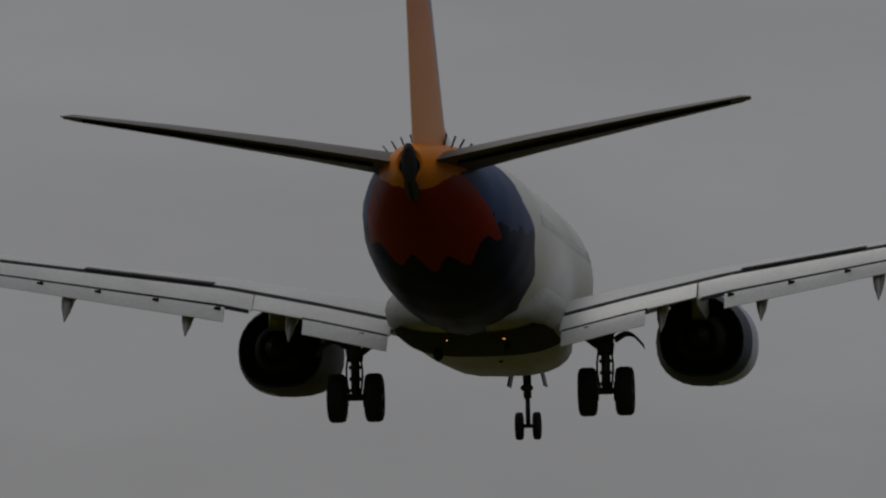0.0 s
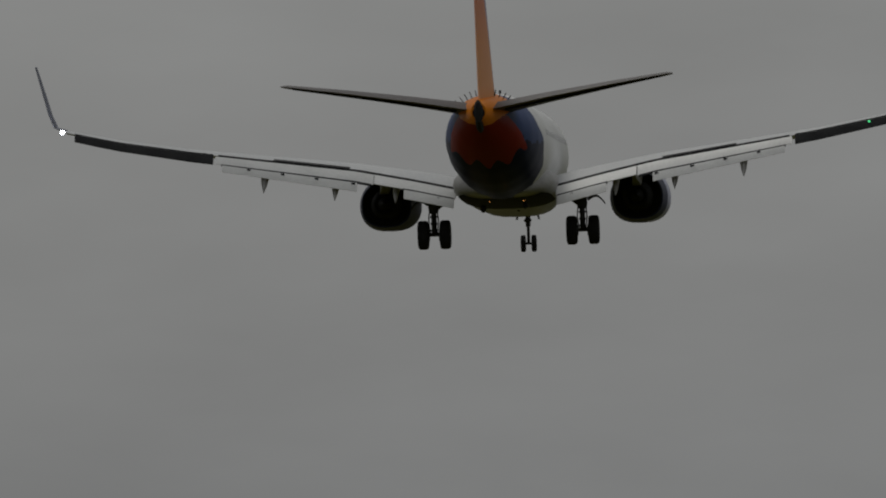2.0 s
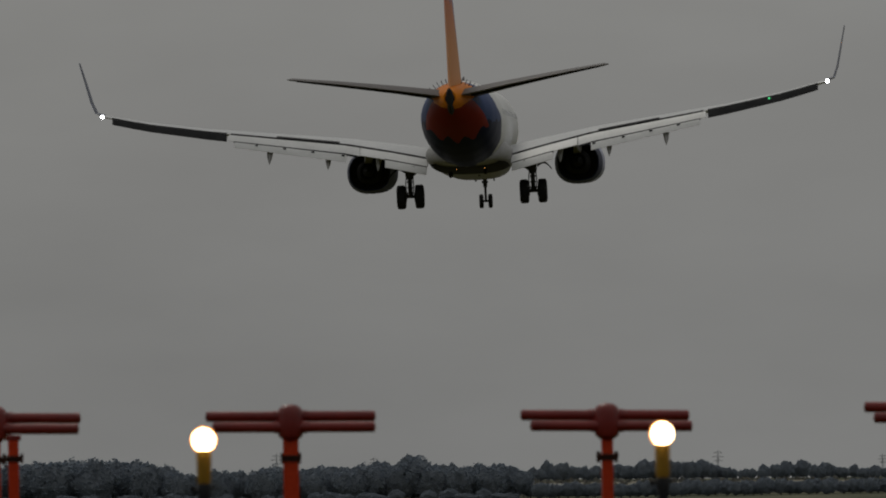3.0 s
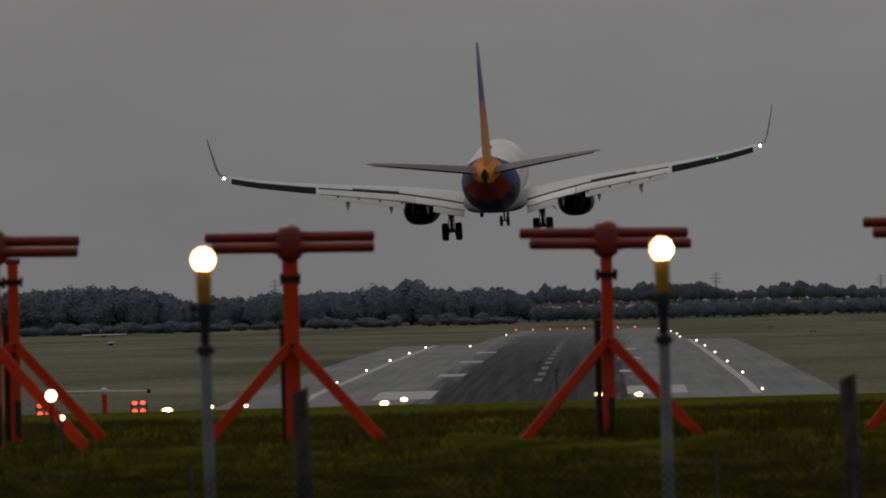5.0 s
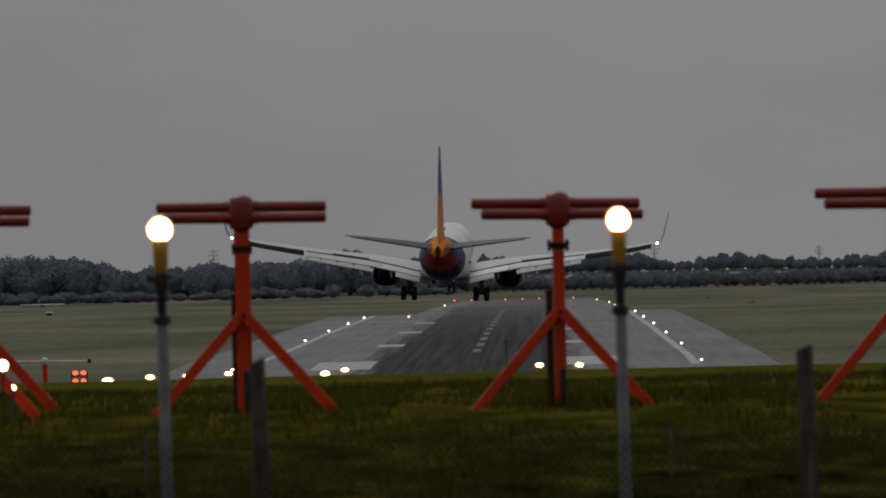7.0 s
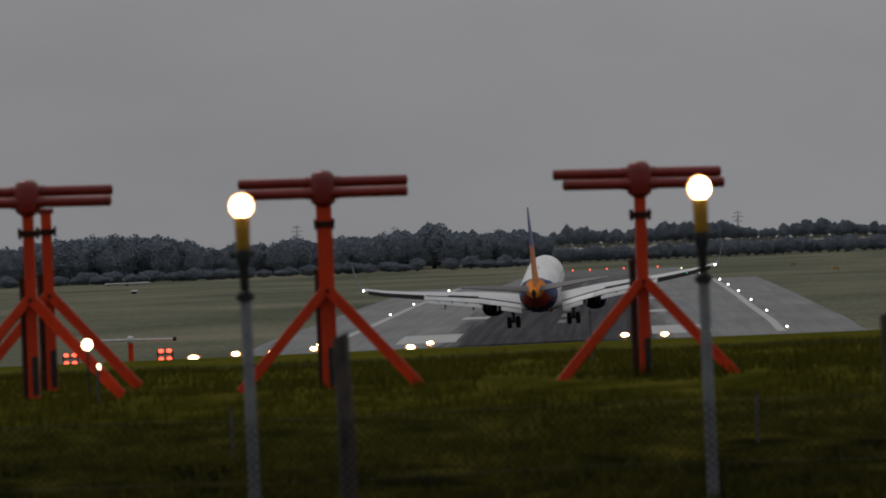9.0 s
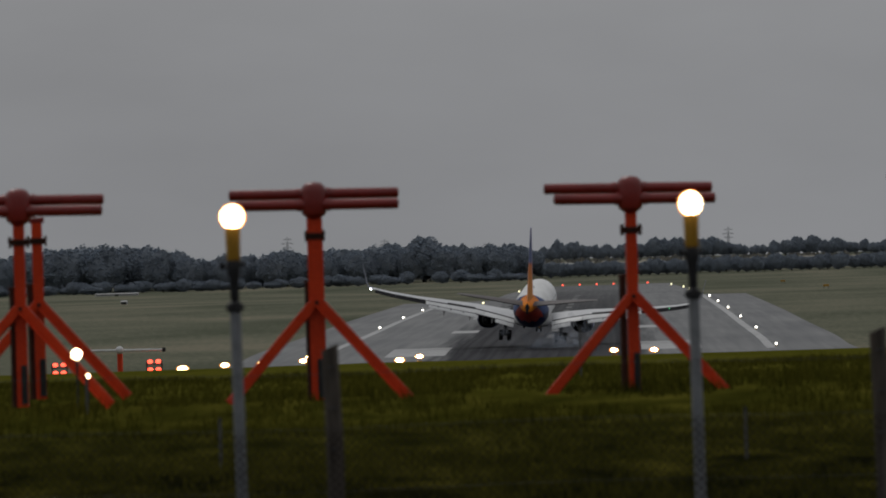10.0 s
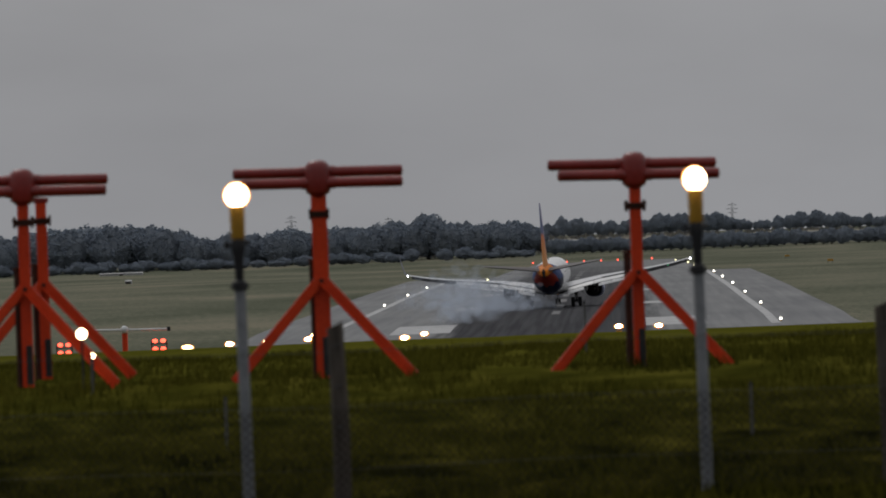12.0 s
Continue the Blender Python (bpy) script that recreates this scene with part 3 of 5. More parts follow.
def build_red_cluster(x, y, z):
    top = thing("obstacle_light", "cluster of four red lamps on a small frame", "obstacle light", "red lamp clusters", m=pose(x, y, z))
    for dx in (-0.19, 0.19):
        for dz in (0.0, 0.37):
            bm = bmesh.new()
            ball(bm, (dx, -0.1, dz), 0.125, (1, 0.7, 0.72), 12, 8)
            part("red_lamp", bm, RED_STRONG, top, smooth=True)
    bm = bmesh.new()
    box(bm, -0.4, 0.4, 0, 0.06, -0.14, -0.08)
    box(bm, -0.4, 0.4, 0, 0.06, 0.2, 0.25)
    tube(bm, (-0.35, 0.03, -1.0), (-0.35, 0.03, 0.4), 0.03, n=8)
    tube(bm, (0.35, 0.03, -1.0), (0.35, 0.03, 0.4), 0.03, n=8)
    part("frame", bm, BLACK_FITTING, top)


build_red_cluster(-13.48, 395, 5.39)
build_red_cluster(-17.9, 395, 5.37)


def build_monitor():
    top = thing("monitor_aerial", "white arm with a round head on a red post", "antenna", m=pose(-15.07, 395, 5.3))
    bm = bmesh.new()
    tube(bm, (0, 0, -0.6), (0, 0, 0.9), 0.13, 0.13, 12)
    part("post", bm, RED_PAINT, top)
    bm = bmesh.new()
    tube(bm, (-1.9, 0, 1.05), (2.0, 0, 0.99), 0.055, 0.055, 10)
    part("arm", bm, surface("white_arm", (0.45, 0.46, 0.46), (0.7, 0.7, 0.7), 0.5), top, "white painted arm")
    bm = bmesh.new()
    ball(bm, (0, -0.05, 1.03), 0.19, n=16, m=10)
    part("head", bm, bpy.data.materials["white_arm"], top, "round white head", True)
    bm = bmesh.new()
    box(bm, 1.98, 2.14, -0.08, 0.08, 0.9, 1.1, 0.02)
    part("end_box", bm, BLACK_FITTING, top)


build_monitor()


# ---- runway lights ----
def runway_point(across, s, lift):
    a = math.atan(0.0208)
    x = centre_x(RUNWAY_START) + across * math.cos(a) + s * math.sin(a)
    y = RUNWAY_START + s * math.cos(a) - across * math.sin(a)
    return x, y, lerp(y, GROUND_Y, GROUND_Z) + lift


def runway_lamp(across, s, material, r, label, group):
    x, y, z = runway_point(across, s, 0.35)
    top = thing("runway_lamp", label, "runway light", group, m=pose(x, y, z))
    bm = bmesh.new()
    ball(bm, (0, 0, 0), r, (1, 1, 0.9), 10, 7)
    part("lens", bm, material, top, smooth=True)
    bm = bmesh.new()
    tube(bm, (0, 0, -0.35), (0, 0, -r * 0.7), 0.06, 0.09, 8)
    part("stem", bm, YELLOW_PAINT, top)


for k in range(6):
    s = 365 + 120 * k
    for side in (-1, 1):
        runway_lamp(-22.9 if side < 0 else 23.3, s, WHITE_SMALL, 0.135 + 0.009 * k, "lit white edge lamp beside the runway line", "runway edge lamps")
for across, s in ((-15.3, 965), (-14.2, 1400), (21.5, 1080), (22.0, 1210), (22.0, 1360), (21.5, 1700)):
    runway_lamp(across, s, AMBER_SMALL, 0.2, "lit pale yellow edge lamp far down the runway", "runway edge lamps")
for across in (-16.9, -12.2, -7.5, -2.8, 1.9, 6.6, 11.3, 16.0):
    runway_lamp(across, 1868, RED_SMALL, 0.24, "lit red lamp across the runway's far end", "runway end lamps")


# ---- the airliner ----
def livery_material():
    """White body; the tail wears orange on top, red behind and blue before it, with ragged edges."""
    m, nt, bsdf = base_material("airliner_livery")
    co = nt.nodes.new("ShaderNodeTexCoord")
    sep = nt.nodes.new("ShaderNodeSeparateXYZ")
    nt.links.new(co.outputs["Object"], sep.inputs[0])
    n = noise_node(nt, 0.9, 2)
    jag = nt.nodes.new("ShaderNodeTexWave")
    jag.wave_profile = "TRI"
    jag.bands_direction = "Z"
    jag.inputs["Scale"].default_value = 0.33
    nt.links.new(co.outputs["Object"], jag.inputs["Vector"])

    def math_node(op, a, b, c=None):
        q = nt.nodes.new("ShaderNodeMath")
        q.operation = op
        for i, v in enumerate((a, b, c)):
            if v is None:
                continue
            if isinstance(v, (int, float)):
                q.inputs[i].default_value = v
            else:
                nt.links.new(v, q.inputs[i])
        return q.outputs[0]

    def mixed(fac, a, b):
        q = nt.nodes.new("ShaderNodeMix")
        q.data_type = "RGBA"
        nt.links.new(fac, q.inputs["Factor"])
        for i, v in ((6, a), (7, b)):
            if isinstance(v, tuple):
                q.inputs[i].default_value = (*v, 1)
            else:
                nt.links.new(v, q.inputs[i])
        return q.outputs[2]

    y, z = sep.outputs["Y"], sep.outputs["Z"]
    ragged = math_node("MULTIPLY_ADD", jag.outputs["Fac"], 1.5, math_node("MULTIPLY", n.outputs["Fac"], 1.4))
    # blue sweeps back up the sides: starts further forward under the belly
    blue_edge = math_node("ADD", math_node("MULTIPLY_ADD", z, 1.9, y), math_node("MULTIPLY", ragged, 0.5))
    blue = math_node("LESS_THAN", blue_edge, -5.0)
    lobes = nt.nodes.new("ShaderNodeTexWave")
    lobes.wave_profile, lobes.bands_direction = "SIN", "X"
    lobes.inputs["Scale"].default_value = 0.42
    nt.links.new(co.outputs["Object"], lobes.inputs["Vector"])
    wander = math_node("MULTIPLY_ADD", lobes.outputs["Fac"], 1.3, math_node("MULTIPLY", n.outputs["Fac"], 1.2))
    red_edge = math_node("ADD", math_node("MULTIPLY_ADD", z, -1.0, y), wander)
    red = math_node("MULTIPLY", math_node("LESS_THAN", red_edge, -11.4), math_node("LESS_THAN", math_node("MULTIPLY_ADD", y, 0.3, z), -3.0))
    orange = math_node("GREATER_THAN", math_node("MULTIPLY_ADD", y, -0.19, math_node("MULTIPLY_ADD", n.outputs["Fac"], 0.3, z)), 4.78)
    navy = math_node("LESS_THAN", math_node("MULTIPLY_ADD", n.outputs["Fac"], 0.9, z), 1.25)
    grime = noise_node(nt, 0.6, 6, stretch=(1, 0.2, 1))
    white = ramp(nt, [(0.3, (0.62, 0.62, 0.60)), (0.65, (0.78, 0.78, 0.77))])
    nt.links.new(grime.outputs["Fac"], white.inputs[0])
    blues = mixed(navy, (0.034, 0.062, 0.17), (0.008, 0.012, 0.042))
    col = mixed(blue, white.outputs[0], blues)
    col = mixed(red, col, (0.26, 0.026, 0.016))
    col = mixed(orange, col, (0.74, 0.23, 0.022))
    nt.links.new(col, bsdf.inputs["Base Color"])
    bsdf.inputs["Roughness"].default_value = 0.3
    bsdf.inputs["Specular IOR Level"].default_value = 0.004
    return m


def fin_material():
    """The fin: orange at its foot with a red front, blue at its top."""
    m, nt, bsdf = base_material("fin_livery")
    co = nt.nodes.new("ShaderNodeTexCoord")
    sep = nt.nodes.new("ShaderNodeSeparateXYZ")
    nt.links.new(co.outputs["Object"], sep.inputs[0])
    n = noise_node(nt, 0.7, 3)
    add = nt.nodes.new("ShaderNodeMath")
    add.operation = "MULTIPLY_ADD"
    add.inputs[1].default_value = 1.2
    nt.links.new(n.outputs["Fac"], add.inputs[0])
    nt.links.new(sep.outputs["Z"], add.inputs[2])
    mr = nt.nodes.new("ShaderNodeMapRange")
    mr.inputs["From Min"].default_value, mr.inputs["From Max"].default_value = 2.0, 11.0
    nt.links.new(add.outputs[0], mr.inputs["Value"])
    r = ramp(nt, [(0.0, (0.72, 0.30, 0.045)), (0.33, (0.70, 0.24, 0.035)), (0.52, (0.62, 0.15, 0.03)), (0.565, (0.065, 0.095, 0.24)), (1.0, (0.045, 0.065, 0.18))])
    nt.links.new(mr.outputs[0], r.inputs[0])
    # the fin's front is blue-violet
    front = nt.nodes.new("ShaderNodeMath")
    front.operation = "MULTIPLY_ADD"
    front.inputs[1].default_value = 0.95
    nt.links.new(sep.outputs["Z"], front.inputs[0])
    nt.links.new(sep.outputs["Y"], front.inputs[2])
    gt = nt.nodes.new("ShaderNodeMapRange")
    gt.inputs["From Min"].default_value, gt.inputs["From Max"].default_value = -10.2, -9.6
    nt.links.new(front.outputs[0], gt.inputs["Value"])
    mix = nt.nodes.new("ShaderNodeMix")
    mix.data_type = "RGBA"
    nt.links.new(gt.outputs[0], mix.inputs["Factor"])
    nt.links.new(r.outputs[0], mix.inputs[6])
    mix.inputs[7].default_value = (0.26, 0.26, 0.40, 1)
    nt.links.new(mix.outputs[2], bsdf.inputs["Base Color"])
    bsdf.inputs["Roughness"].default_value = 0.4
    bsdf.inputs["Specular IOR Level"].default_value = 0.12
    return m


LIVERY = livery_material()
FIN = fin_material()
WING_GREY = surface("wing_grey_paint", (0.44, 0.45, 0.46), (0.58, 0.58, 0.58), 0.4, 0.0, 0.5, 8, 0.05, stretch=(1, 0.3, 1))
FLAP_WHITE = surface("flap_pale_paint", (0.56, 0.56, 0.55), (0.74, 0.74, 0.73), 0.4, 0.0, 0.7, 9, 0.05)
# white with the shade under the wings put into its colour
SHADED_WHITE = surface("white_paint_in_shade", (0.21, 0.205, 0.20), (0.36, 0.355, 0.345), 0.4, 0.0, 0.6, 6, 0.05, stretch=(1, 0.25, 1))
# for parts that are dark, and for the shade painted on the ailerons
DARK_WING = surface("dark_parts_and_wing_shade", (0.018, 0.018, 0.019), (0.042, 0.042, 0.044), 0.85, 0, 1.2, 14, 0.05)
# tailplane's underside shade is put into its whole colour
STAB_SHADED = surface("tailplane_shade_darkened", (0.05, 0.043, 0.043), (0.095, 0.082, 0.08), 0.5, 0, 0.8, 9, 0.05)
SEAL = surface("black_gap", (0.008, 0.008, 0.009), (0.02, 0.02, 0.022), 0.8, 0, 4, 20, 0)
NACELLE = surface("navy_nacelle_paint", (0.010, 0.014, 0.045), (0.022, 0.030, 0.085), 0.55, 0, 0.9, 10, 0.03)
NACELLE_LIT = surface("nacelle_flank_highlight", (0.13, 0.15, 0.30), (0.36, 0.37, 0.50), 0.3, 0, 0.9, 10, 0.03)
HOT_METAL = surface("black_exhaust_metal", (0.004, 0.004, 0.004), (0.010, 0.010, 0.010), 0.8, 0.2, 2, 18, 0.1)
TYRE = surface("tyre_rubber", (0.010, 0.010, 0.010), (0.022, 0.022, 0.022), 0.8, 0, 3, 30, 0.2)
STRUT = surface("gear_steel", (0.02, 0.02, 0.021), (0.06, 0.06, 0.06), 0.5, 0.2, 4, 30, 0.1)
WINDOW_GREY = surface("dim_window", (0.56, 0.56, 0.57), (0.64, 0.64, 0.65), 0.2, 0, 1, 9, 0)
WINGLET_BLUE = surface("winglet_blue", (0.05, 0.06, 0.10), (0.12, 0.13, 0.18), 0.4, 0, 1, 9, 0.02)


for paint in (WING_GREY, FLAP_WHITE, SHADED_WHITE, DARK_WING, STAB_SHADED, NACELLE, HOT_METAL, TYRE, STRUT, SEAL):
    paint.node_tree.nodes["Principled BSDF"].inputs["Specular IOR Level"].default_value = 0.2


def aerofoil(chord, thick, n=9):
    """Outline of a wing section, from the trailing edge over the top to the nose and back: (back, up)."""
    up, low = [], []
    for i in range(n):
        s = 0.5 * (1 - math.cos(math.pi * i / (n - 1)))
        t = 5 * thick * (0.2969 * math.sqrt(s) - 0.126 * s - 0.3516 * s ** 2 + 0.2843 * s ** 3 - 0.1015 * s ** 4)
        c = 0.02 * math.sin(math.pi * s)
        up.append((s * chord, (c + t) * chord))
        low.append((s * chord, (c - t * 0.8) * chord))
    return up[::-1] + low[1:-1]


WX = [1.5, 3.5, 5.8, 9.0, 12.2, 15.0, 16.9]
WZ = [-0.80, -0.33, 0.15, 0.59, 1.03, 1.50, 1.95]
WLE = [6.5, 5.4, 4.15, 2.48, 0.80, -0.66, -1.68]
WTE = [-0.3, -0.25, -0.35, -1.05, -1.78, -2.75, -3.35]


def wing_at(x):
    return lerp(x, WX, WZ), lerp(x, WX, WLE), lerp(x, WX, WTE)


def section(x, z, le, te, thick, side):
    return [(side * x, le - s, z + u) for s, u in aerofoil(le - te, thick)]


def build_wing(side, top):
    bm = bmesh.new()
    loft(bm, [section(x, z, le, te, t, side) for x, z, le, te, t in zip(WX, WZ, WLE, WTE, [0.13, 0.125, 0.115, 0.11, 0.105, 0.10, 0.10])])
    wing = part("wing", bm, WING_GREY, top, "pale grey swept wing", True)

    def slab(name, x0, x1, back0, down0, back1, down1, t, material, parent, label="", steps=6, taper=1.0):
        """A panel along the trailing edge, from one offset behind and below it to another."""
        b = bmesh.new()
        rings = []
        for i in range(steps + 1):
            x = x0 + (x1 - x0) * i / steps
            z, _, te = wing_at(x)
            k = 1 - (1 - taper) * i / steps
            p0, p1 = Vector((te - back0 * k, z - down0 * k)), Vector((te - back1 * k, z - down1 * k))
            nrm = Vector((-(p1 - p0).y, (p1 - p0).x)).normalized() * t * k / 2
            mid = (p0 * 2 + p1) / 3
            rings.append([(side * x, *q) for q in (p0 * 0.97 + mid * 0.03 - nrm * 0.6, p0, p0 + nrm * 0.6, mid + nrm, p1 + nrm * 0.15, p1, p1 - nrm * 0.15, mid - nrm)])
        loft(b, rings)
        return part(name, b, material, parent, label, True)

    inner = slab("inboard_flap", 1.95, 5.1, 0.24, 0.09, 1.05, 0.42, 0.16, FLAP_WHITE, wing, "pale lowered inboard flap")
    slab("aft_flap", 2.0, 3.93, 1.12, 0.46, 1.58, 0.80, 0.10, FLAP_WHITE, inner, "pale lowered aft flap")
    slab("gap_seal", 2.0, 3.98, 1.0, 0.40, 1.13, 0.49, 0.06, SEAL, inner)
    outer = slab("outboard_flap", 5.13, 11.2, 0.22, 0.08, 0.90, 0.46, 0.13, FLAP_WHITE, wing, "pale lowered outboard flap", 8, 0.72)
    slab("aft_flap", 5.75, 10.9, 0.96, 0.50, 1.36, 0.84, 0.08, FLAP_WHITE, outer, "pale lowered aft flap", 8, 0.74)
    slab("gap_seal", 5.2, 10.95, 0.84, 0.43, 0.97, 0.53, 0.05, SEAL, outer, "", 8, 0.74)
    # shadow line beneath the spoilers, drawn by a black slab
    slab("spoiler_gap_shadow", 2.0, 11.1, -0.04, -0.03, 0.26, 0.11, 0.07, SEAL, wing, "shadow in the gap under the spoilers, put in as a dark slab", 10)
    # the outer wing's shaded underside, painted in as a dark slab
    slab("aileron", 11.3, 16.5, -0.12, -0.02, 0.24, 0.36, 0.18, DARK_WING, wing, "aileron painted dark for the shade under the wing", 6, 0.8)
    slab("spoiler", 6.1, 9.0, -0.55, -0.11, 0.06, -0.05, 0.04, DARK_WING, wing, "dark spoiler panel", 4)
    for x in (5.9, 7.3, 8.6, 9.9):
        k = 1 - 0.26 * (x - 5.75) / 5.15
        z, _, te = wing_at(x)
        b = bmesh.new()
        box(b, side * x - 0.075, side * x + 0.075, te - 1.12 * k, te - 0.84 * k, z - 0.66 * k, z - 0.50 * k, 0.02)
        part("flap_bracket", b, SEAL, outer, "dark flap hinge bracket")
    z, _, te = wing_at(2.6)
    b = bmesh.new()
    box(b, side * 2.6 - 0.07, side * 2.6 + 0.07, te - 1.25, te - 1.0, z - 0.62, z - 0.48, 0.02)
    part("flap_bracket", b, SEAL, inner, "dark flap hinge bracket")
    for k, (x, big) in enumerate(((4.28, 0.8), (6.6, 1.0), (9.3, 1.0))):
        z, _, te = wing_at(x)
        b = bmesh.new()
        rings = []
        for back, down, w, h in ((-1.9, 0.32, 0.03, 0.05), (-1.2, 0.36, 0.13, 0.16), (-0.3, 0.46, 0.17, 0.24), (0.5, 0.62, 0.16, 0.27), (1.0, 0.90, 0.12, 0.2), (1.48, 1.26, 0.015, 0.03)):
            rings.append([(side * x + w * big * math.cos(a), te - back * big, z - down * big + h * big * math.sin(a)) for a in [2 * math.pi * i / 10 for i in range(10)]])
        loft(b, rings)
        part("flap_fairing", b, SHADED_WHITE, wing, "pointed flap track fairing", True)
    b = bmesh.new()
    rings = []
    for t, le, te in ((0, -1.68, -3.3), (0.15, -1.85, -3.35), (0.35, -2.1, -3.45), (0.6, -2.5, -3.65), (1.0, -3.35, -4.05)):
        ang = radians(12 + 66 * min(1, t / 0.3))
        x = 16.9 + (0.0, 0.38, 0.58, 0.74, 0.98)[(0, 0.15, 0.35, 0.6, 1.0).index(t)]
        z = 1.99 + (0.0, 0.13, 0.65, 1.38, 2.5)[(0, 0.15, 0.35, 0.6, 1.0).index(t)]
        c = le - te
        nx, nz = -math.sin(ang), math.cos(ang)
        rings.append([(side * (x + u * nx * c), le - s * c, z + u * nz * c) for s, u in aerofoil(1.0, 0.075)])
    loft(b, rings)
    part("winglet", b, WINGLET_BLUE, wing, "tall upswept winglet", True)
    b = bmesh.new()
    ball(b, (side * 16.95, -3.45, 1.95), 0.085, n=10, m=7)
    part("position_light", b, STROBE, wing, "glowing white wing tip light", True)
    if side > 0:
        b = bmesh.new()
        ball(b, (14.2, -2.55, 1.30), 0.05, n=8, m=6)
        part("nav_light", b, GREEN_NAV, wing, "small green glow", True)
    # engine
    ex, ez = side * 4.96, -1.13

    def ring(y, r, flat=1.0, n=28):
        pts = []
        for i in range(n):
            a = 2 * math.pi * i / n
            c, s = math.cos(a), math.sin(a)
            cs = math.copysign(abs(c) ** (1.0 if s > 0 else 0.78), c)
            sn = s if s > 0 else math.copysign(abs(s) ** 0.85, s) * flat
            pts.append((ex + r * 1.03 * cs, y, ez + r * sn))
        return pts
    b = bmesh.new()
    loft(b, [ring(y, r, f) for y, r, f in ((3.6, 0.90, 0.95), (3.6, 0.96, 0.95), (4.6, 1.08, 0.92), (5.6, 1.15, 0.90), (6.8, 1.16, 0.88), (7.8, 1.08, 0.88), (8.15, 0.98, 0.9), (8.2, 0.90, 0.9), (7.9, 0.80, 0.95), (7.3, 0.78, 1.0))], caps=False)
    eng = part("nacelle", b, NACELLE, top, "dark navy engine nacelle", True)
    b = bmesh.new()
    loft(b, [ring(y, r, f) for y, r, f in ((3.62, 0.90, 0.95), (4.6, 0.86, 1.0), (5.6, 0.84, 1.0), (7.3, 0.78, 1.0))], caps=True)
    part("fan_duct", b, HOT_METAL, eng, "black fan duct", True)
    b = bmesh.new()
    loft(b, [ring(y, r) for y, r in ((2.55, 0.37), (2.6, 0.42), (3.3, 0.56), (4.2, 0.66), (4.7, 0.62))], caps=True)
    part("core_nozzle", b, HOT_METAL, eng, "black metal core nozzle", True)
    b = bmesh.new()
    loft(b, [ring(y, r) for y, r in ((1.85, 0.03), (2.2, 0.16), (2.65, 0.29), (2.9, 0.30))], caps=True)
    part("exhaust_cone", b, HOT_METAL, eng, smooth=True)
    b = bmesh.new()
    rings = []
    for y, zl, zh, w in ((1.4, -0.45, -0.2, 0.02), (2.6, -0.75, -0.05, 0.17), (4.2, -0.75, 0.1, 0.22), (6.0, -0.25, 0.12, 0.18), (7.2, -0.12, -0.05, 0.03)):
        rings.append([(ex - w, y, zl), (ex + w, y, zl), (ex + w * 0.9, y, zh), (ex - w * 0.9, y, zh)])
    loft(b, rings)
    part("pylon", b, SHADED_WHITE, eng, "pale engine pylon", True)
    # outer half only: the highlight on this flank is painted into its violet
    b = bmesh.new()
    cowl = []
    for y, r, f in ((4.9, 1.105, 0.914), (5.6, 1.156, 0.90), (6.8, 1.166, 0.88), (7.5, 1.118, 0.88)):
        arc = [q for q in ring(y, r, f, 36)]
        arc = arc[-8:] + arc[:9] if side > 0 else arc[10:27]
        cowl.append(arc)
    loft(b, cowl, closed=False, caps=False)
    part("fan_cowl", b, NACELLE_LIT, eng, "violet outer fan cowl, paled for the light on it", True)
    b = bmesh.new()
    loft(b, [ring(y, r, f) for y, r, f in ((7.55, 1.115, 0.88), (7.9, 1.075, 0.88), (8.2, 0.97, 0.9), (8.24, 0.91, 0.9), (8.1, 0.86, 0.92))], caps=False)
    part("intake_lip", b, surface("bare_lip", (0.35, 0.35, 0.36), (0.5, 0.5, 0.5), 0.3, 0.9) if side < 0 else bpy.data.materials["bare_lip"], eng, "bare metal intake lip", True)


def wheel(name, parent, x, y, z, r, w, hub_r):
    bm = bmesh.new()
    spin(bm, [(hub_r, x - w * 0.30), (hub_r * 1.1, x - w * 0.46), (r * 0.80, x - w * 0.5), (r * 0.94, x - w * 0.44), (r, x - w * 0.26), (r, x + w * 0.26), (r * 0.94, x + w * 0.44), (r * 0.80, x + w * 0.5), (hub_r * 1.1, x + w * 0.46), (hub_r, x + w * 0.30)], "X", 24)
    bmesh.ops.translate(bm, verts=bm.verts, vec=(0, y, z))
    wh = part(name, bm, TYRE, parent, "black rubber tyre", True)
    bm = bmesh.new()
    spin(bm, [(0.05, x - w * 0.34), (hub_r * 0.95, x - w * 0.30), (hub_r * 0.95, x + w * 0.30), (0.05, x + w * 0.34)], "X", 16)
    bmesh.ops.translate(bm, verts=bm.verts, vec=(0, y, z))
    part("rim", bm, STRUT, wh, "grey wheel rim", True)


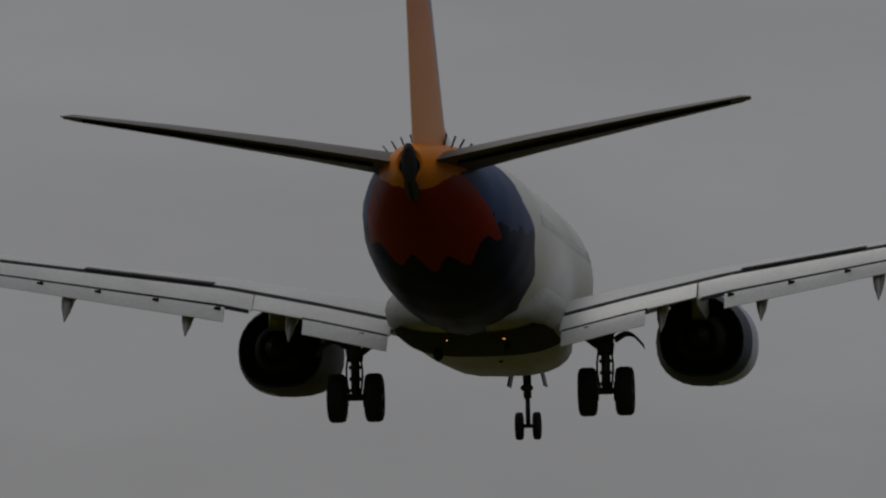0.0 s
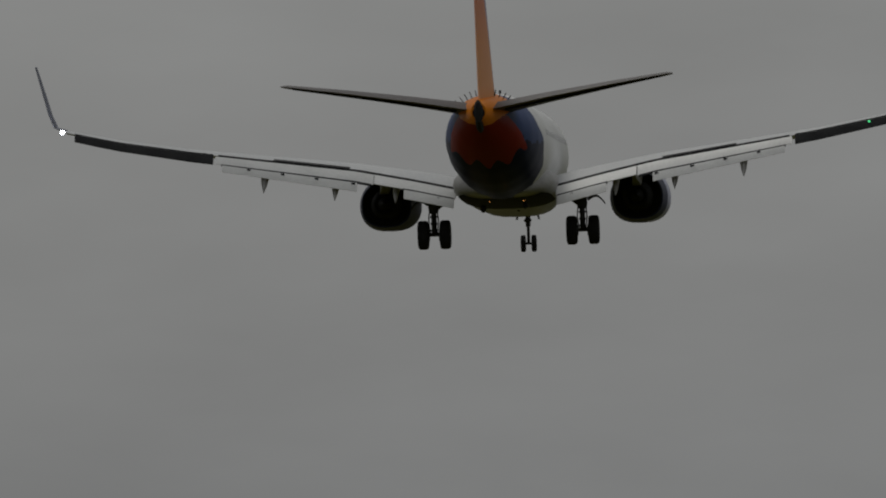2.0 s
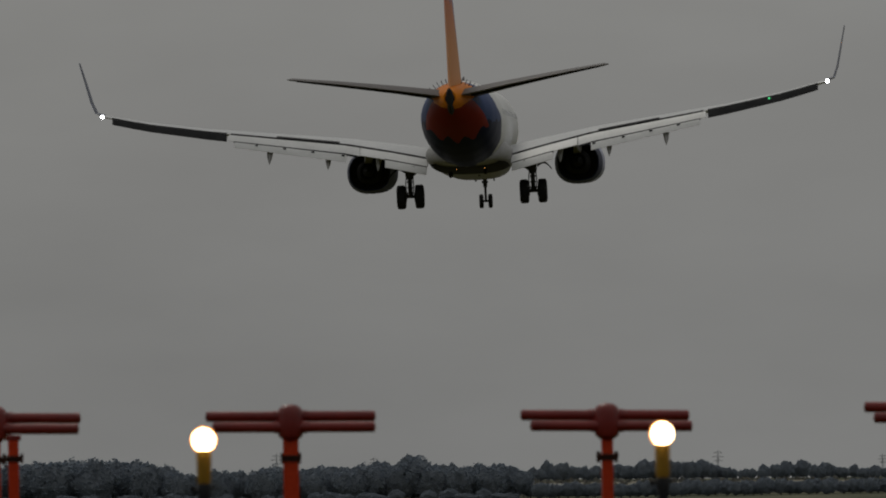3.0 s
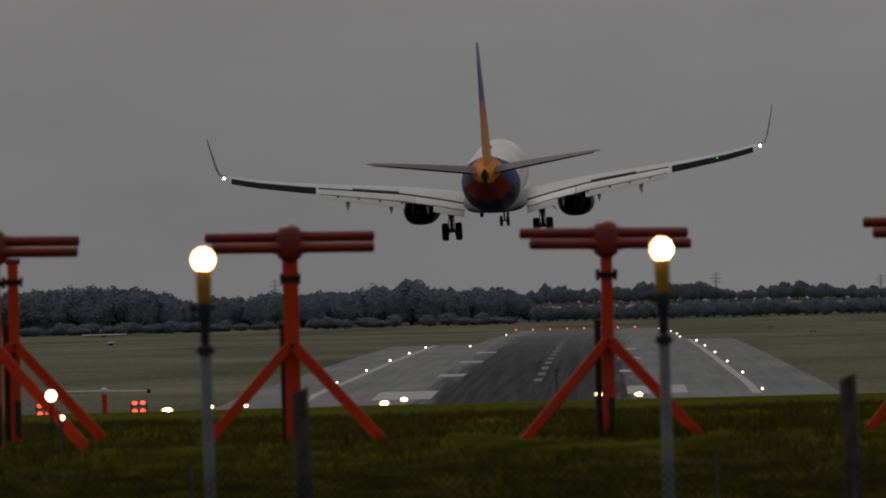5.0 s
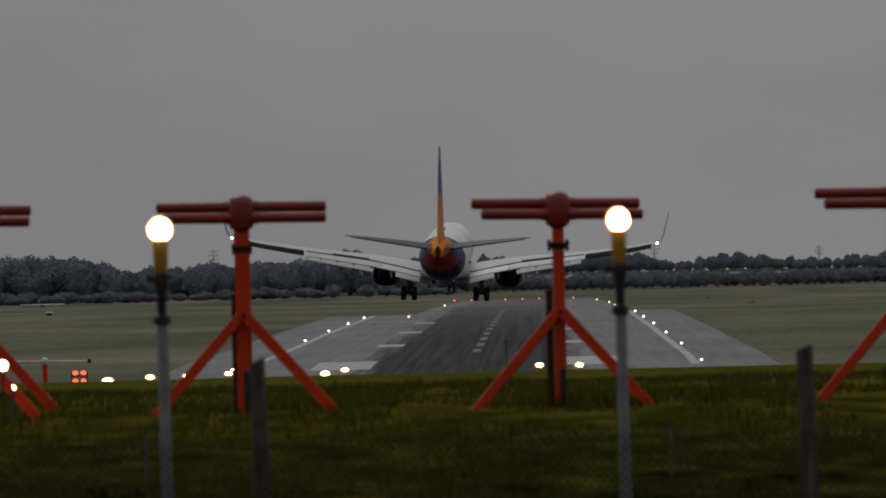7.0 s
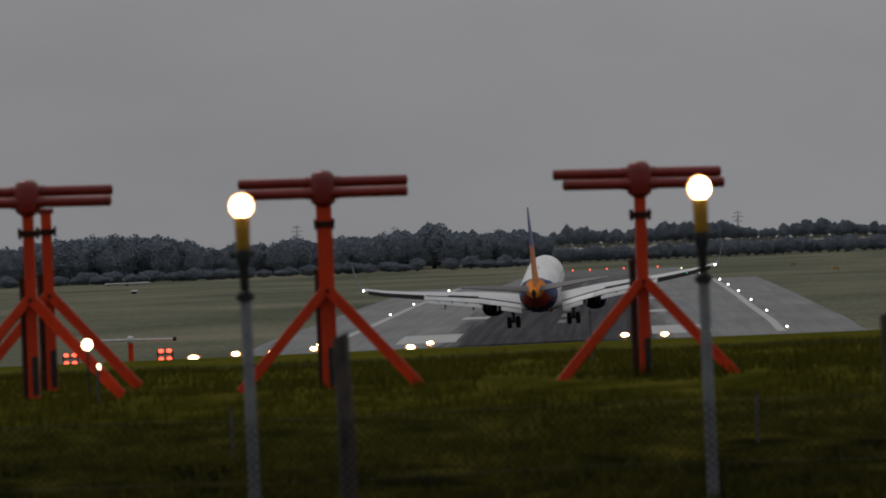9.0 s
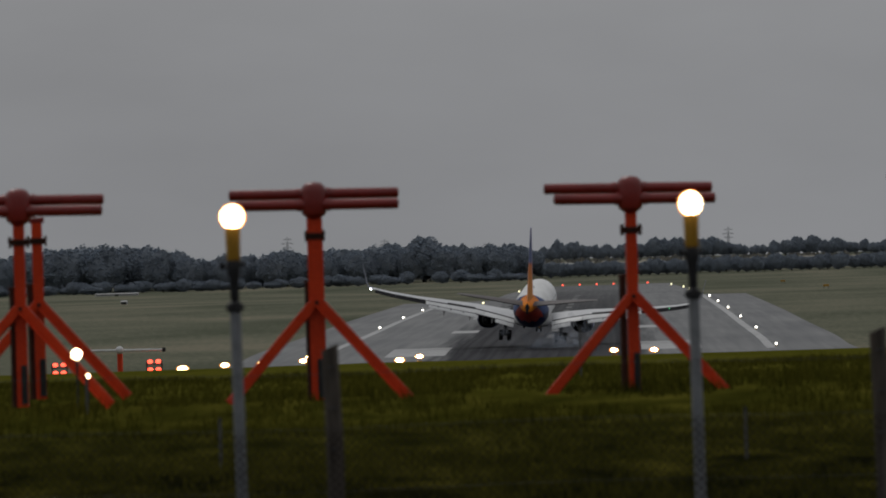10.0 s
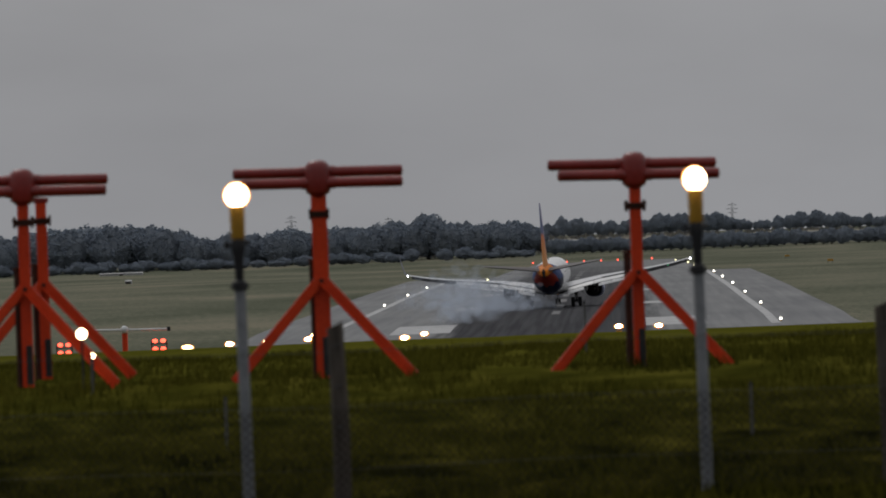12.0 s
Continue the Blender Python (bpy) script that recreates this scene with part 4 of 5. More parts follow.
def build_gear(top):
    for side in (-1, 1):
        gx = side * 2.9
        bm = bmesh.new()
        tube(bm, (gx + side * 0.10, 0.1, -0.5), (gx, 0.18, -1.55), 0.19, 0.17, 14)
        tube(bm, (gx, 0.18, -1.5), (gx, 0.18, -2.46), 0.105, 0.105, 14)
        tube(bm, (gx, 0.18, -1.35), (gx, 0.18, -1.62), 0.22, 0.18, 14)
        leg = part("main_gear_leg", bm, STRUT, top, "steel main landing gear leg", True)
        bm = bmesh.new()
        tube(bm, (gx - 0.62, 0.18, -2.44), (gx + 0.62, 0.18, -2.44), 0.08, 0.08, 12)
        part("axle", bm, STRUT, leg)
        bm = bmesh.new()
        tube(bm, (gx, -0.05, -1.6), (gx, -0.32, -2.0), 0.05, 0.045, 8)
        tube(bm, (gx, -0.32, -2.0), (gx, 0.0, -2.42), 0.045, 0.05, 8)
        part("torque_link", bm, STRUT, leg)
        bm = bmesh.new()
        tube(bm, (gx - side * 0.1, 0.18, -1.45), (gx - side * 1.0, 0.3, -0.75), 0.085, 0.085, 10)
        tube(bm, (gx, 0.18, -1.3), (gx + side * 0.45, 0.5, -0.7), 0.075, 0.075, 10)
        part("side_brace", bm, STRUT, leg)
        bm = bmesh.new()
        rings = []
        for i in range(7):
            t = i / 6
            a = radians(20 + 70 * t)
            px, pz = gx + side * (0.22 + 0.66 * t), -1.22 + 0.24 * math.sin(t * 3.0) - 0.20 * t
            w = 0.42 * (1 - 0.4 * t)
            rings.append([(px, 0.25 - w, pz), (px, 0.25 + w, pz), (px + side * 0.02, 0.25 + w, pz - 0.10), (px + side * 0.02, 0.25 - w, pz - 0.10)])
        loft(bm, rings)
        part("gear_door", bm, DARK_WING, leg, "curved dark gear door", True)
        for z, r in ((-1.75, 0.15), (-2.02, 0.14), (-2.28, 0.15)):
            bm = bmesh.new()
            tube(bm, (gx, 0.18, z - 0.04), (gx, 0.18, z + 0.04), r, r, 12)
            part("leg_collar", bm, STRUT, leg, smooth=True)
        bm = bmesh.new()
        box(bm, gx - 0.24, gx + 0.16, 0.0, 0.2, -1.32, -1.12, 0.03)
        part("actuator_block", bm, STRUT, leg)
        for dx in (-0.13, 0.12):
            bm = bmesh.new()
            bends = [(gx + dx * (1 + 0.5 * math.sin(math.pi * q / 5)), 0.05, -1.4 - 0.2 * q) for q in range(6)]
            loft(bm, [[(px + 0.024 * math.cos(a), py + 0.024 * math.sin(a), pz) for a in (0, 1.05, 2.09, 3.14, 4.19, 5.24)] for px, py, pz in bends])
            part("brake_hose", bm, TYRE, leg)
        for off in (-0.24, 0.24):
            bm = bmesh.new()
            tube(bm, (gx + off - 0.06, 0.18, -2.455), (gx + off + 0.06, 0.18, -2.455), 0.23, 0.21, 16)
            part("brake_pack", bm, STRUT, leg)
        for off in (-0.43, 0.43):
            wheel("main_wheel", leg, gx + off, 0.18, -2.455, 0.565, 0.42, 0.26)
    bm = bmesh.new()
    tube(bm, (0, 15.45, -0.9), (0, 15.55, -2.0), 0.11, 0.10, 12)
    tube(bm, (0, 15.55, -1.9), (0, 15.55, -2.72), 0.06, 0.06, 12)
    tube(bm, (0, 15.5, -1.85), (0, 16.3, -1.0), 0.05, 0.05, 10)
    nose = part("nose_gear_leg", bm, STRUT, top, "steel nose landing gear leg", True)
    bm = bmesh.new()
    tube(bm, (-0.3, 15.55, -2.69), (0.3, 15.55, -2.69), 0.05, 0.05, 10)
    part("axle", bm, STRUT, nose)
    for sx in (-1, 1):
        wheel("nose_wheel", nose, sx * 0.22, 15.55, -2.69, 0.345, 0.2, 0.16)
        bm = bmesh.new()
        box(bm, sx * 0.40 - 0.02, sx * 0.40 + 0.02, 15.0, 16.1, -1.72, -1.15, 0.01, Matrix.Translation((sx * 0.40, 15, -1.45)) @ pose(0, 0, 0, 0, -sx * 12, 0) @ Matrix.Translation((-sx * 0.40, -15, 1.45)))
        part("gear_door", bm, STRUT, nose, "dark nose gear door")
    bm = bmesh.new()
    ball(bm, (0, 15.35, -1.75), 0.12, (1.4, 1, 0.8), 10, 8)
    part("taxi_light_housing", bm, STRUT, nose, smooth=True)


def body_ring(y, zc, hw, hh, n=36):
    return [(hw * math.cos(2 * math.pi * i / n), y, zc + hh * math.sin(2 * math.pi * i / n)) for i in range(n)]


BODY = [(19.6, 0.38, 0.05, 0.05), (19.45, 0.39, 0.32, 0.32), (19.0, 0.43, 0.68, 0.66), (18.2, 0.50, 1.05, 1.05), (17.0, 0.61, 1.42, 1.47), (15.5, 0.71, 1.68, 1.78), (13.5, 0.77, 1.84, 1.97), (11.5, 0.78, 1.88, 2.0), (6.0, 0.78, 1.88, 2.0), (0, 0.78, 1.88, 2.0), (-3.5, 0.78, 1.88, 2.0), (-5.5, 0.80, 1.86, 1.96), (-7.5, 0.85, 1.84, 1.88), (-9.5, 0.95, 1.77, 1.72), (-11.5, 1.09, 1.61, 1.48), (-13.5, 1.27, 1.34, 1.20), (-15.0, 1.40, 1.05, 0.97), (-16.5, 1.57, 0.72, 0.72), (-17.6, 1.68, 0.44, 0.50), (-18.2, 1.72, 0.28, 0.36)]


def build_airliner():
    top = thing("airliner", "white airliner with orange and blue tail, wheels and flaps down", "airplane")
    bm = bmesh.new()
    rings = []
    ys = [b[0] for b in BODY][::-1]
    cols = [[b[k] for b in BODY][::-1] for k in (1, 2, 3)]
    stations = [19.6, 19.45, 19.2, 19.0, 18.6, 18.2, 17.6] + list(np.arange(17, -18, -0.5)) + [-18.2]
    for y in stations:
        rings.append(body_ring(y, *[lerp(y, ys, c) for c in cols]))
    loft(bm, rings)
    body = part("fuselage", bm, LIVERY, top, "white fuselage with orange, red and blue tail paint", True)
    bm = bmesh.new()
    spin(bm, [(0.05, -18.22), (0.22, -18.24), (0.26, -18.0), (0.30, -17.5)], "Y", 20)
    bmesh.ops.transform(bm, verts=bm.verts, matrix=Matrix.Translation((0, 0, 1.70)))
    part("exhaust_port", bm, SEAL, body, "black tail cone exhaust", True)
    bm = bmesh.new()
    loft(bm, [[(w * math.cos(a), y, z + h * math.sin(a)) for a in [2 * math.pi * i / 14 for i in range(14)]] for y, z, w, h in ((-18.46, 1.90, 0.09, 0.18), (-18.34, 1.76, 0.17, 0.42), (-17.9, 1.58, 0.19, 0.46), (-17.4, 1.38, 0.18, 0.38), (-16.9, 1.22, 0.12, 0.24), (-16.4, 1.08, 0.04, 0.10))])
    part("tail_cone", bm, DARK_WING, body, "dark tail cone fairing", True)
    bm = bmesh.new()
    rings = []
    for y, w, h, zc in ((11.6, 0.5, 0.2, -0.95), (10.4, 1.3, 0.54, -0.95), (8.6, 1.62, 0.84, -0.88), (5.0, 1.82, 0.86, -0.79), (2.0, 2.02, 0.80, -0.68), (-1.5, 2.02, 0.72, -0.61), (-2.8, 1.92, 0.64, -0.61), (-3.8, 1.55, 0.45, -0.70), (-4.8, 0.95, 0.25, -0.86)):
        ring = []
        for i in range(24):
            a = 2 * math.pi * i / 24
            c, s = math.cos(a), math.sin(a)
            ring.append((w * math.copysign(abs(c) ** 0.7, c), y, zc + h * math.copysign(abs(s) ** 0.8, s)))
        rings.append(ring)
    loft(bm, rings)
    fairing = part("belly_fairing", bm, SHADED_WHITE, body, "white wing root fairing, darkened for the shade under the wings", True)
    # open wheel wells: their shade is a black sheet that follows the fairing's underside
    bm = bmesh.new()
    wells = []
    for y, w, h, zc in ((2.0, 2.02, 0.80, -0.68), (0.2, 2.02, 0.765, -0.65), (-1.5, 2.02, 0.72, -0.61), (-2.8, 1.92, 0.64, -0.61), (-3.5, 1.66, 0.51, -0.67)):
        arc = []
        for i in range(15):
            a = radians(212 + 116 * i / 14)
            c, q = math.cos(a), math.sin(a)
            arc.append((1.008 * w * math.copysign(abs(c) ** 0.7, c), y, zc - 0.015 + 1.008 * h * math.copysign(abs(q) ** 0.8, q)))
        wells.append(arc)
    loft(bm, wells, closed=False, caps=False)
    part("wheel_well_shade", bm, SEAL, fairing, "black sheet for the shade in the open wheel wells", True)
    # glints of the approach lamps in the belly paint, added as glowing beads
    for x in (-0.55, 0.75):
        bm = bmesh.new()
        ball(bm, (x, -2.4, -1.27), 0.035, n=8, m=6)
        part("belly_glint", bm, AMBER_GLOW, fairing, "warm glint of the approach lamps, added as a glowing bead", True)
    # fin with rudder
    def fin_ring(z, le, te, t):
        return [(u * (le - te), le - s * (le - te), z) for s, u in [(s, u - 0.02 * math.sin(math.pi * s)) for s, u in aerofoil(1.0, t)]]
    bm = bmesh.new()
    loft(bm, [fin_ring(z, le, te, t) for z, le, te, t in ((2.1, -10.4, -17.2, 0.10), (3.0, -11.3, -17.45, 0.10), (5.0, -13.0, -17.95, 0.10), (7.5, -15.0, -18.55, 0.095), (9.6, -16.7, -19.0, 0.085), (9.95, -17.2, -19.07, 0.06))])
    fin = part("tail_fin", bm, FIN, top, "orange and blue tail fin", True)
    bm = bmesh.new()
    loft(bm, [[(-0.03, y0, z), (0.03, y0, z), (0.03, y0 - 0.02, z), (-0.03, y0 - 0.02, z)] for z, y0 in ((2.3, -15.4), (9.5, -18.2))])
    part("rudder_hinge", bm, SEAL, fin)
    bm = bmesh.new()
    rings = []
    for y, w, z in ((-5.5, 0.03, 2.75), (-7.5, 0.12, 2.85), (-9.5, 0.2, 3.1), (-11.5, 0.24, 3.5)):
        rings.append([(-w, y, 2.2), (w, y, 2.2), (w * 0.3, y, z), (-w * 0.3, y, z)])
    loft(bm, rings)
    part("dorsal_fairing", bm, LIVERY, fin, "fairing before the fin", True)
    for side in (-1, 1):
        bm = bmesh.new()
        rings = []
        for x, z, le, te, t in ((0.5, 1.86, -13.3, -17.35, 0.135), (2.5, 2.2, -14.75, -18.0, 0.13), (5.0, 2.58, -16.6, -18.75, 0.13), (7.0, 2.86, -18.05, -19.3, 0.12), (7.21, 2.87, -18.5, -19.36, 0.06)):
            rings.append([(side * x, le - s * (le - te), z + u * (le - te) * 0.95) for s, u in aerofoil(1.0, t)])
        loft(bm, rings)
        stab = part("tailplane", bm, STAB_SHADED, top, "tailplane darkened for the shade on its underside", True)
        bm = bmesh.new()
        loft(bm, [[(side * x, te + 0.35 * c, z + 0.07), (side * x, te + 0.33 * c, z + 0.075), (side * x, te + 0.33 * c, z - 0.05), (side * x, te + 0.35 * c, z - 0.045)] for x, z, te, c in ((0.9, 1.85, -17.5, 2.6), (6.8, 2.81, -19.2, 1.0))])
        part("elevator_gap", bm, SEAL, stab)
        build_wing(side, top)
        for k in range(5):
            a = radians(46 + 7.5 * k)
            bm = bmesh.new()
            c, s = math.cos(a), math.sin(a)
            y = -13.4 + 0.1 * k
            m = Matrix.Translation((side * c * 1.35, y, 1.27 + s * 1.20)) @ pose(0, 0, 0, 0, side * (90 - math.degrees(a)), 0)
            box(bm, -0.012, 0.012, -0.16, 0.05, 0.0, 0.27, 0, m)
            part("vortex_vane", bm, DARK_WING, body, "small dark vane")
    build_gear(top)
    for x, y, z, r in ((-0.95, 0.0, -1.50, 0.16), (0.25, 3.4, -1.50, 0.10), (0.75, -1.2, -1.46, 0.12)):
        bm = bmesh.new()
        ball(bm, (x, y, z), r, (0.8, 1.6, 1.0), 10, 8)
        part("belly_mast", bm, DARK_WING, body, "dark belly mast", True)
    for k in range(34):
        for side in (-1, 1):
            y = 12.5 - k * 0.51
            bm = bmesh.new()
            zc = 1.3
            xo = 1.88 * math.sqrt(1 - ((zc - 0.78) / 2.0) ** 2) - 0.012
            box(bm, -0.02, 0.0, y - 0.09, y + 0.09, -0.13, 0.13, 0, Matrix.Translation((side * (xo + 0.012), 0, zc)) @ pose(0, 0, 0, 0, -side * 15.5, 0) @ Matrix.Diagonal((side, 1, 1, 1)))
            bmesh.ops.recalc_face_normals(bm, faces=bm.faces)
            part("cabin_window", bm, WINDOW_GREY, body, "dark cabin window")
    bm = bmesh.new()
    box(bm, -0.03, 0.03, -3.0, -2.7, 2.72, 3.0, 0.01)
    part("top_aerial", bm, DARK_WING, body, "small blade aerial on the roof")
    return top


airliner = build_airliner()


# ---- far woods, fields and masts ----
def leaf_material(name, dark, light):
    m, nt, bsdf = base_material(name)
    g = nt.nodes.new("ShaderNodeNewGeometry")
    n = noise_node(nt, 0.12, 3)
    add = nt.nodes.new("ShaderNodeMath")
    add.operation = "MULTIPLY_ADD"
    add.inputs[1].default_value = 0.5
    nt.links.new(g.outputs["Random Per Island"], add.inputs[0])
    half = nt.nodes.new("ShaderNodeMath")
    half.operation = "MULTIPLY"
    half.inputs[1].default_value = 0.6
    nt.links.new(n.outputs["Fac"], half.inputs[0])
    nt.links.new(half.outputs[0], add.inputs[2])
    r = ramp(nt, [(0.2, dark), (0.8, light)])
    nt.links.new(add.outputs[0], r.inputs[0])
    nt.links.new(r.outputs[0], bsdf.inputs["Base Color"])
    bsdf.inputs["Roughness"].default_value = 1.0
    bsdf.inputs["Specular IOR Level"].default_value = 0.0
    # light also comes through the leaves
    thin = nt.nodes.new("ShaderNodeBsdfTranslucent")
    nt.links.new(r.outputs[0], thin.inputs["Color"])
    mix = nt.nodes.new("ShaderNodeMixShader")
    mix.inputs[0].default_value = 0.6
    nt.links.new(bsdf.outputs[0], mix.inputs[1])
    nt.links.new(thin.outputs[0], mix.inputs[2])
    nt.links.new(mix.outputs[0], nt.nodes["Material Output"].inputs["Surface"])
    return m


# distance haze is painted into these pale blue-grey leaf colours
HAZED_LEAVES = leaf_material("hazed_foliage", (0.325, 0.372, 0.435), (0.380, 0.418, 0.460))
SCRUB = leaf_material("dull_scrub", (0.16, 0.165, 0.155), (0.25, 0.235, 0.20))
BARK = surface("bark", (0.03, 0.026, 0.022), (0.07, 0.06, 0.05), 0.9)
FIELD = surface("stubble_field", (0.16, 0.145, 0.115), (0.26, 0.235, 0.18), 1.0, 0, 0.02, 0.3, 0)
MAST_STEEL = surface("mast_steel", (0.22, 0.23, 0.24), (0.32, 0.33, 0.34), 0.6, 0.2, 1, 5, 0)
ROOF_WHITE = surface("pale_shed", (0.30, 0.30, 0.30), (0.45, 0.45, 0.44), 0.6, 0, 0.3, 3, 0)


def crown_mesh(name, seed, w, h, material, count=1500):
    """A broad domed crown: a dark core under a ragged skin of many small leaf clumps."""
    rng = random.Random(seed)

    def skin(d):
        """Distance of the crown's outside from its middle, in one direction."""
        q = Vector((d.x, d.y, d.z)) + Vector((seed * 3.1, 0, 0))
        lump = 0.86 + 0.26 * noise.noise(q * 1.7) + 0.16 * noise.noise(q * 3.6) + 0.07 * noise.noise(q * 8)
        return Vector((d.x * w * 0.5, d.y * w * 0.5, d.z * h * (0.54 if d.z > 0 else 0.46))) * lump

    mid = Vector((0, 0, h * 0.46))
    bm = bmesh.new()
    for v in bmesh.ops.create_icosphere(bm, subdivisions=3, radius=1)["verts"]:
        v.co = skin(v.co.normalized()) * 0.93 + mid
    me = bpy.data.meshes.new(name)
    bm.verts.index_update()
    verts = [tuple(v.co) for v in bm.verts]
    faces = [tuple(v.index for v in f.verts) for f in bm.faces]
    bm.free()
    for k in range(count):
        d = Vector((rng.gauss(0, 1), rng.gauss(0, 1), rng.gauss(0.15, 1))).normalized()
        c = skin(d) * rng.uniform(0.9, 1.02) + mid
        s = rng.uniform(0.014, 0.040) * w
        turn = Euler((rng.uniform(0, 6.28), rng.uniform(0, 6.28), rng.uniform(0, 6.28))).to_matrix()
        base = len(verts)
        for v in ((1, 0.2, -0.5), (-0.7, 0.8, -0.4), (-0.5, -0.9, -0.5), (0.1, 0, 1)):
            verts.append(tuple(c + turn @ Vector(v) * s * rng.uniform(0.7, 1.4)))
        faces.extend(tuple(base + q for q in f) for f in ((0, 1, 3), (1, 2, 3), (2, 0, 3), (0, 2, 1)))
    me.from_pydata(verts, [], faces)
    me.materials.append(material)
    for f in me.polygons[:1280]:
        f.use_smooth = True
    return me


def trunk_mesh(h):
    bm = bmesh.new()
    tube(bm, (0, 0, -1), (0, 0, h * 0.5), 0.45, 0.28, 8)
    for a, l in ((0.4, 3.0), (2.3, 3.4), (4.4, 2.8)):
        tube(bm, (0, 0, h * 0.32), (l * math.cos(a), l * math.sin(a), h * 0.55), 0.2, 0.08, 6)
    return finish("trunk", bm, BARK)


CROWNS = [crown_mesh("crown", 11 + k, 9.0, 12.0, HAZED_LEAVES) for k in range(7)]
TRUNK = trunk_mesh(12.0)


def tree(x, y, height, width, k, label="haze-tinted broad-leaved tree at the airfield's edge"):
    z = ground_z(x, y)
    top = thing("tree", label, "tree", "trees beyond the airfield", m=pose(x, y, z, 0, 0, random.uniform(0, 360)))
    top.scale = (width / 9.0, width / 9.0, height / 12.0)
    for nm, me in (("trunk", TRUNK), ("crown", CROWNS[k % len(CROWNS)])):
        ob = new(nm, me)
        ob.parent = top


# skyline: across at the woods' distance, and height of the tree tops above the runway
SKY_X = [-260, -190, -160, -136, -119, -109, -101, -89, -81, -72, -60, -50, -40, -32, -24, -16, -11, -6, 0, 5, 11, 17, 23, 30, 41, 48, 54, 62, 72, 82, 94, 101, 108, 120, 134, 170, 260]
SKY_Z = [13, 14, 14.5, 15.0, 17.0, 18.0, 16.3, 17.0, 12.3, 11.8, 12.0, 13.0, 12.2, 13.2, 12.3, 14.4, 12.3, 16.2, 12.6, 12.8, 13.0, 12.4, 13.0, 11.6, 14.0, 11.9, 11.8, 12.6, 14.6, 13.2, 9.9, 10.2, 12.8, 11.4, 10.1, 12, 12]


def build_woods():
    rng = random.Random(5)
    # the near belt, tall at one side and a low hedge at the other
    x = -240.0
    k = 0
    while x < 235:
        y = 2680 + rng.uniform(-12, 12)
        goal = 10.3 + (lerp(x, SKY_X, SKY_Z) - 10.3) * y / 2600
        if x < 30:
            h = goal - ground_z(x, y) + rng.uniform(-0.9, 0.9)
        else:
            h = rng.uniform(4.2, 5.6)
        w = max(5.5, h * rng.uniform(0.85, 1.25))
        tree(x, y, h, w, k)
        k += 1
        x += w * (0.36 if x < 30 else 0.5)
    # the belt behind, which makes the skyline over the fields
    x = -60.0
    while x < 260:
        y = 3080 + rng.uniform(-25, 25)
        goal = 10.3 + (lerp(x * 2600 / y, SKY_X, SKY_Z) - 10.3) * y / 2600
        h = max(4.0, goal - ground_z(x, y) + rng.uniform(-1.3, 1.2))
        w = max(4.6, h * rng.uniform(0.7, 1.1))
        tree(x, y, h, w, k, "haze-tinted tree on the rise behind the fields")
        k += 1
        x += w * 0.5
    for i in range(90):
        x = rng.uniform(-230, 28)
        tree(x, 2640 + rng.uniform(-12, 12), rng.uniform(2.2, 4.2), rng.uniform(5, 8), k + i, "low haze-tinted bush before the woods")


build_woods()


def build_scrub():
    rng = random.Random(9)
    verts, faces = [], []
    for i in range(2600):
        x, y = rng.uniform(-90, 220), rng.uniform(2700, 3060)
        z = ground_z(x, y)
        s = rng.uniform(0.7, 1.7)
        base = len(verts)
        for v in ((1, 0, 0), (-1, 0, 0), (0, 1, 0), (0, -1, 0), (0, 0, 0.9)):
            verts.append((x + v[0] * s * rng.uniform(0.7, 1.5), y + v[1] * s, z + v[2] * s * rng.uniform(0.6, 1.3) - (0.1 if v[2] == 0 else 0)))
        for f in ((0, 2, 4), (2, 1, 4), (1, 3, 4), (3, 0, 4)):
            faces.append(tuple(base + q for q in f))
    me = bpy.data.meshes.new("scrub")
    me.from_pydata(verts, [], faces)
    me.materials.append(SCRUB)
    tagged(new("scrub", me), "dull brownish scrub on the rising ground", "bushes", kind="stuff")


build_scrub()


def build_field(x0, x1, y0, y1):
    bm = bmesh.new()
    n, k = 20, 6
    grid = [[bm.verts.new((x0 + (x1 - x0) * i / n, y0 + (y1 - y0) * j / k, ground_z(x0 + (x1 - x0) * i / n, y0 + (y1 - y0) * j / k) + 0.35)) for i in range(n + 1)] for j in range(k + 1)]
    for a, b in zip(grid, grid[1:]):
        for i in range(n):
            bm.faces.new((a[i], a[i + 1], b[i + 1], b[i]))
    tagged(new("stubble_field", finish("stubble_field", bm, FIELD)), "pale brown stubble field on the rise", "field", kind="structure")


build_field(60, 260, 2860, 3010)
build_field(16, 70, 2900, 3000)


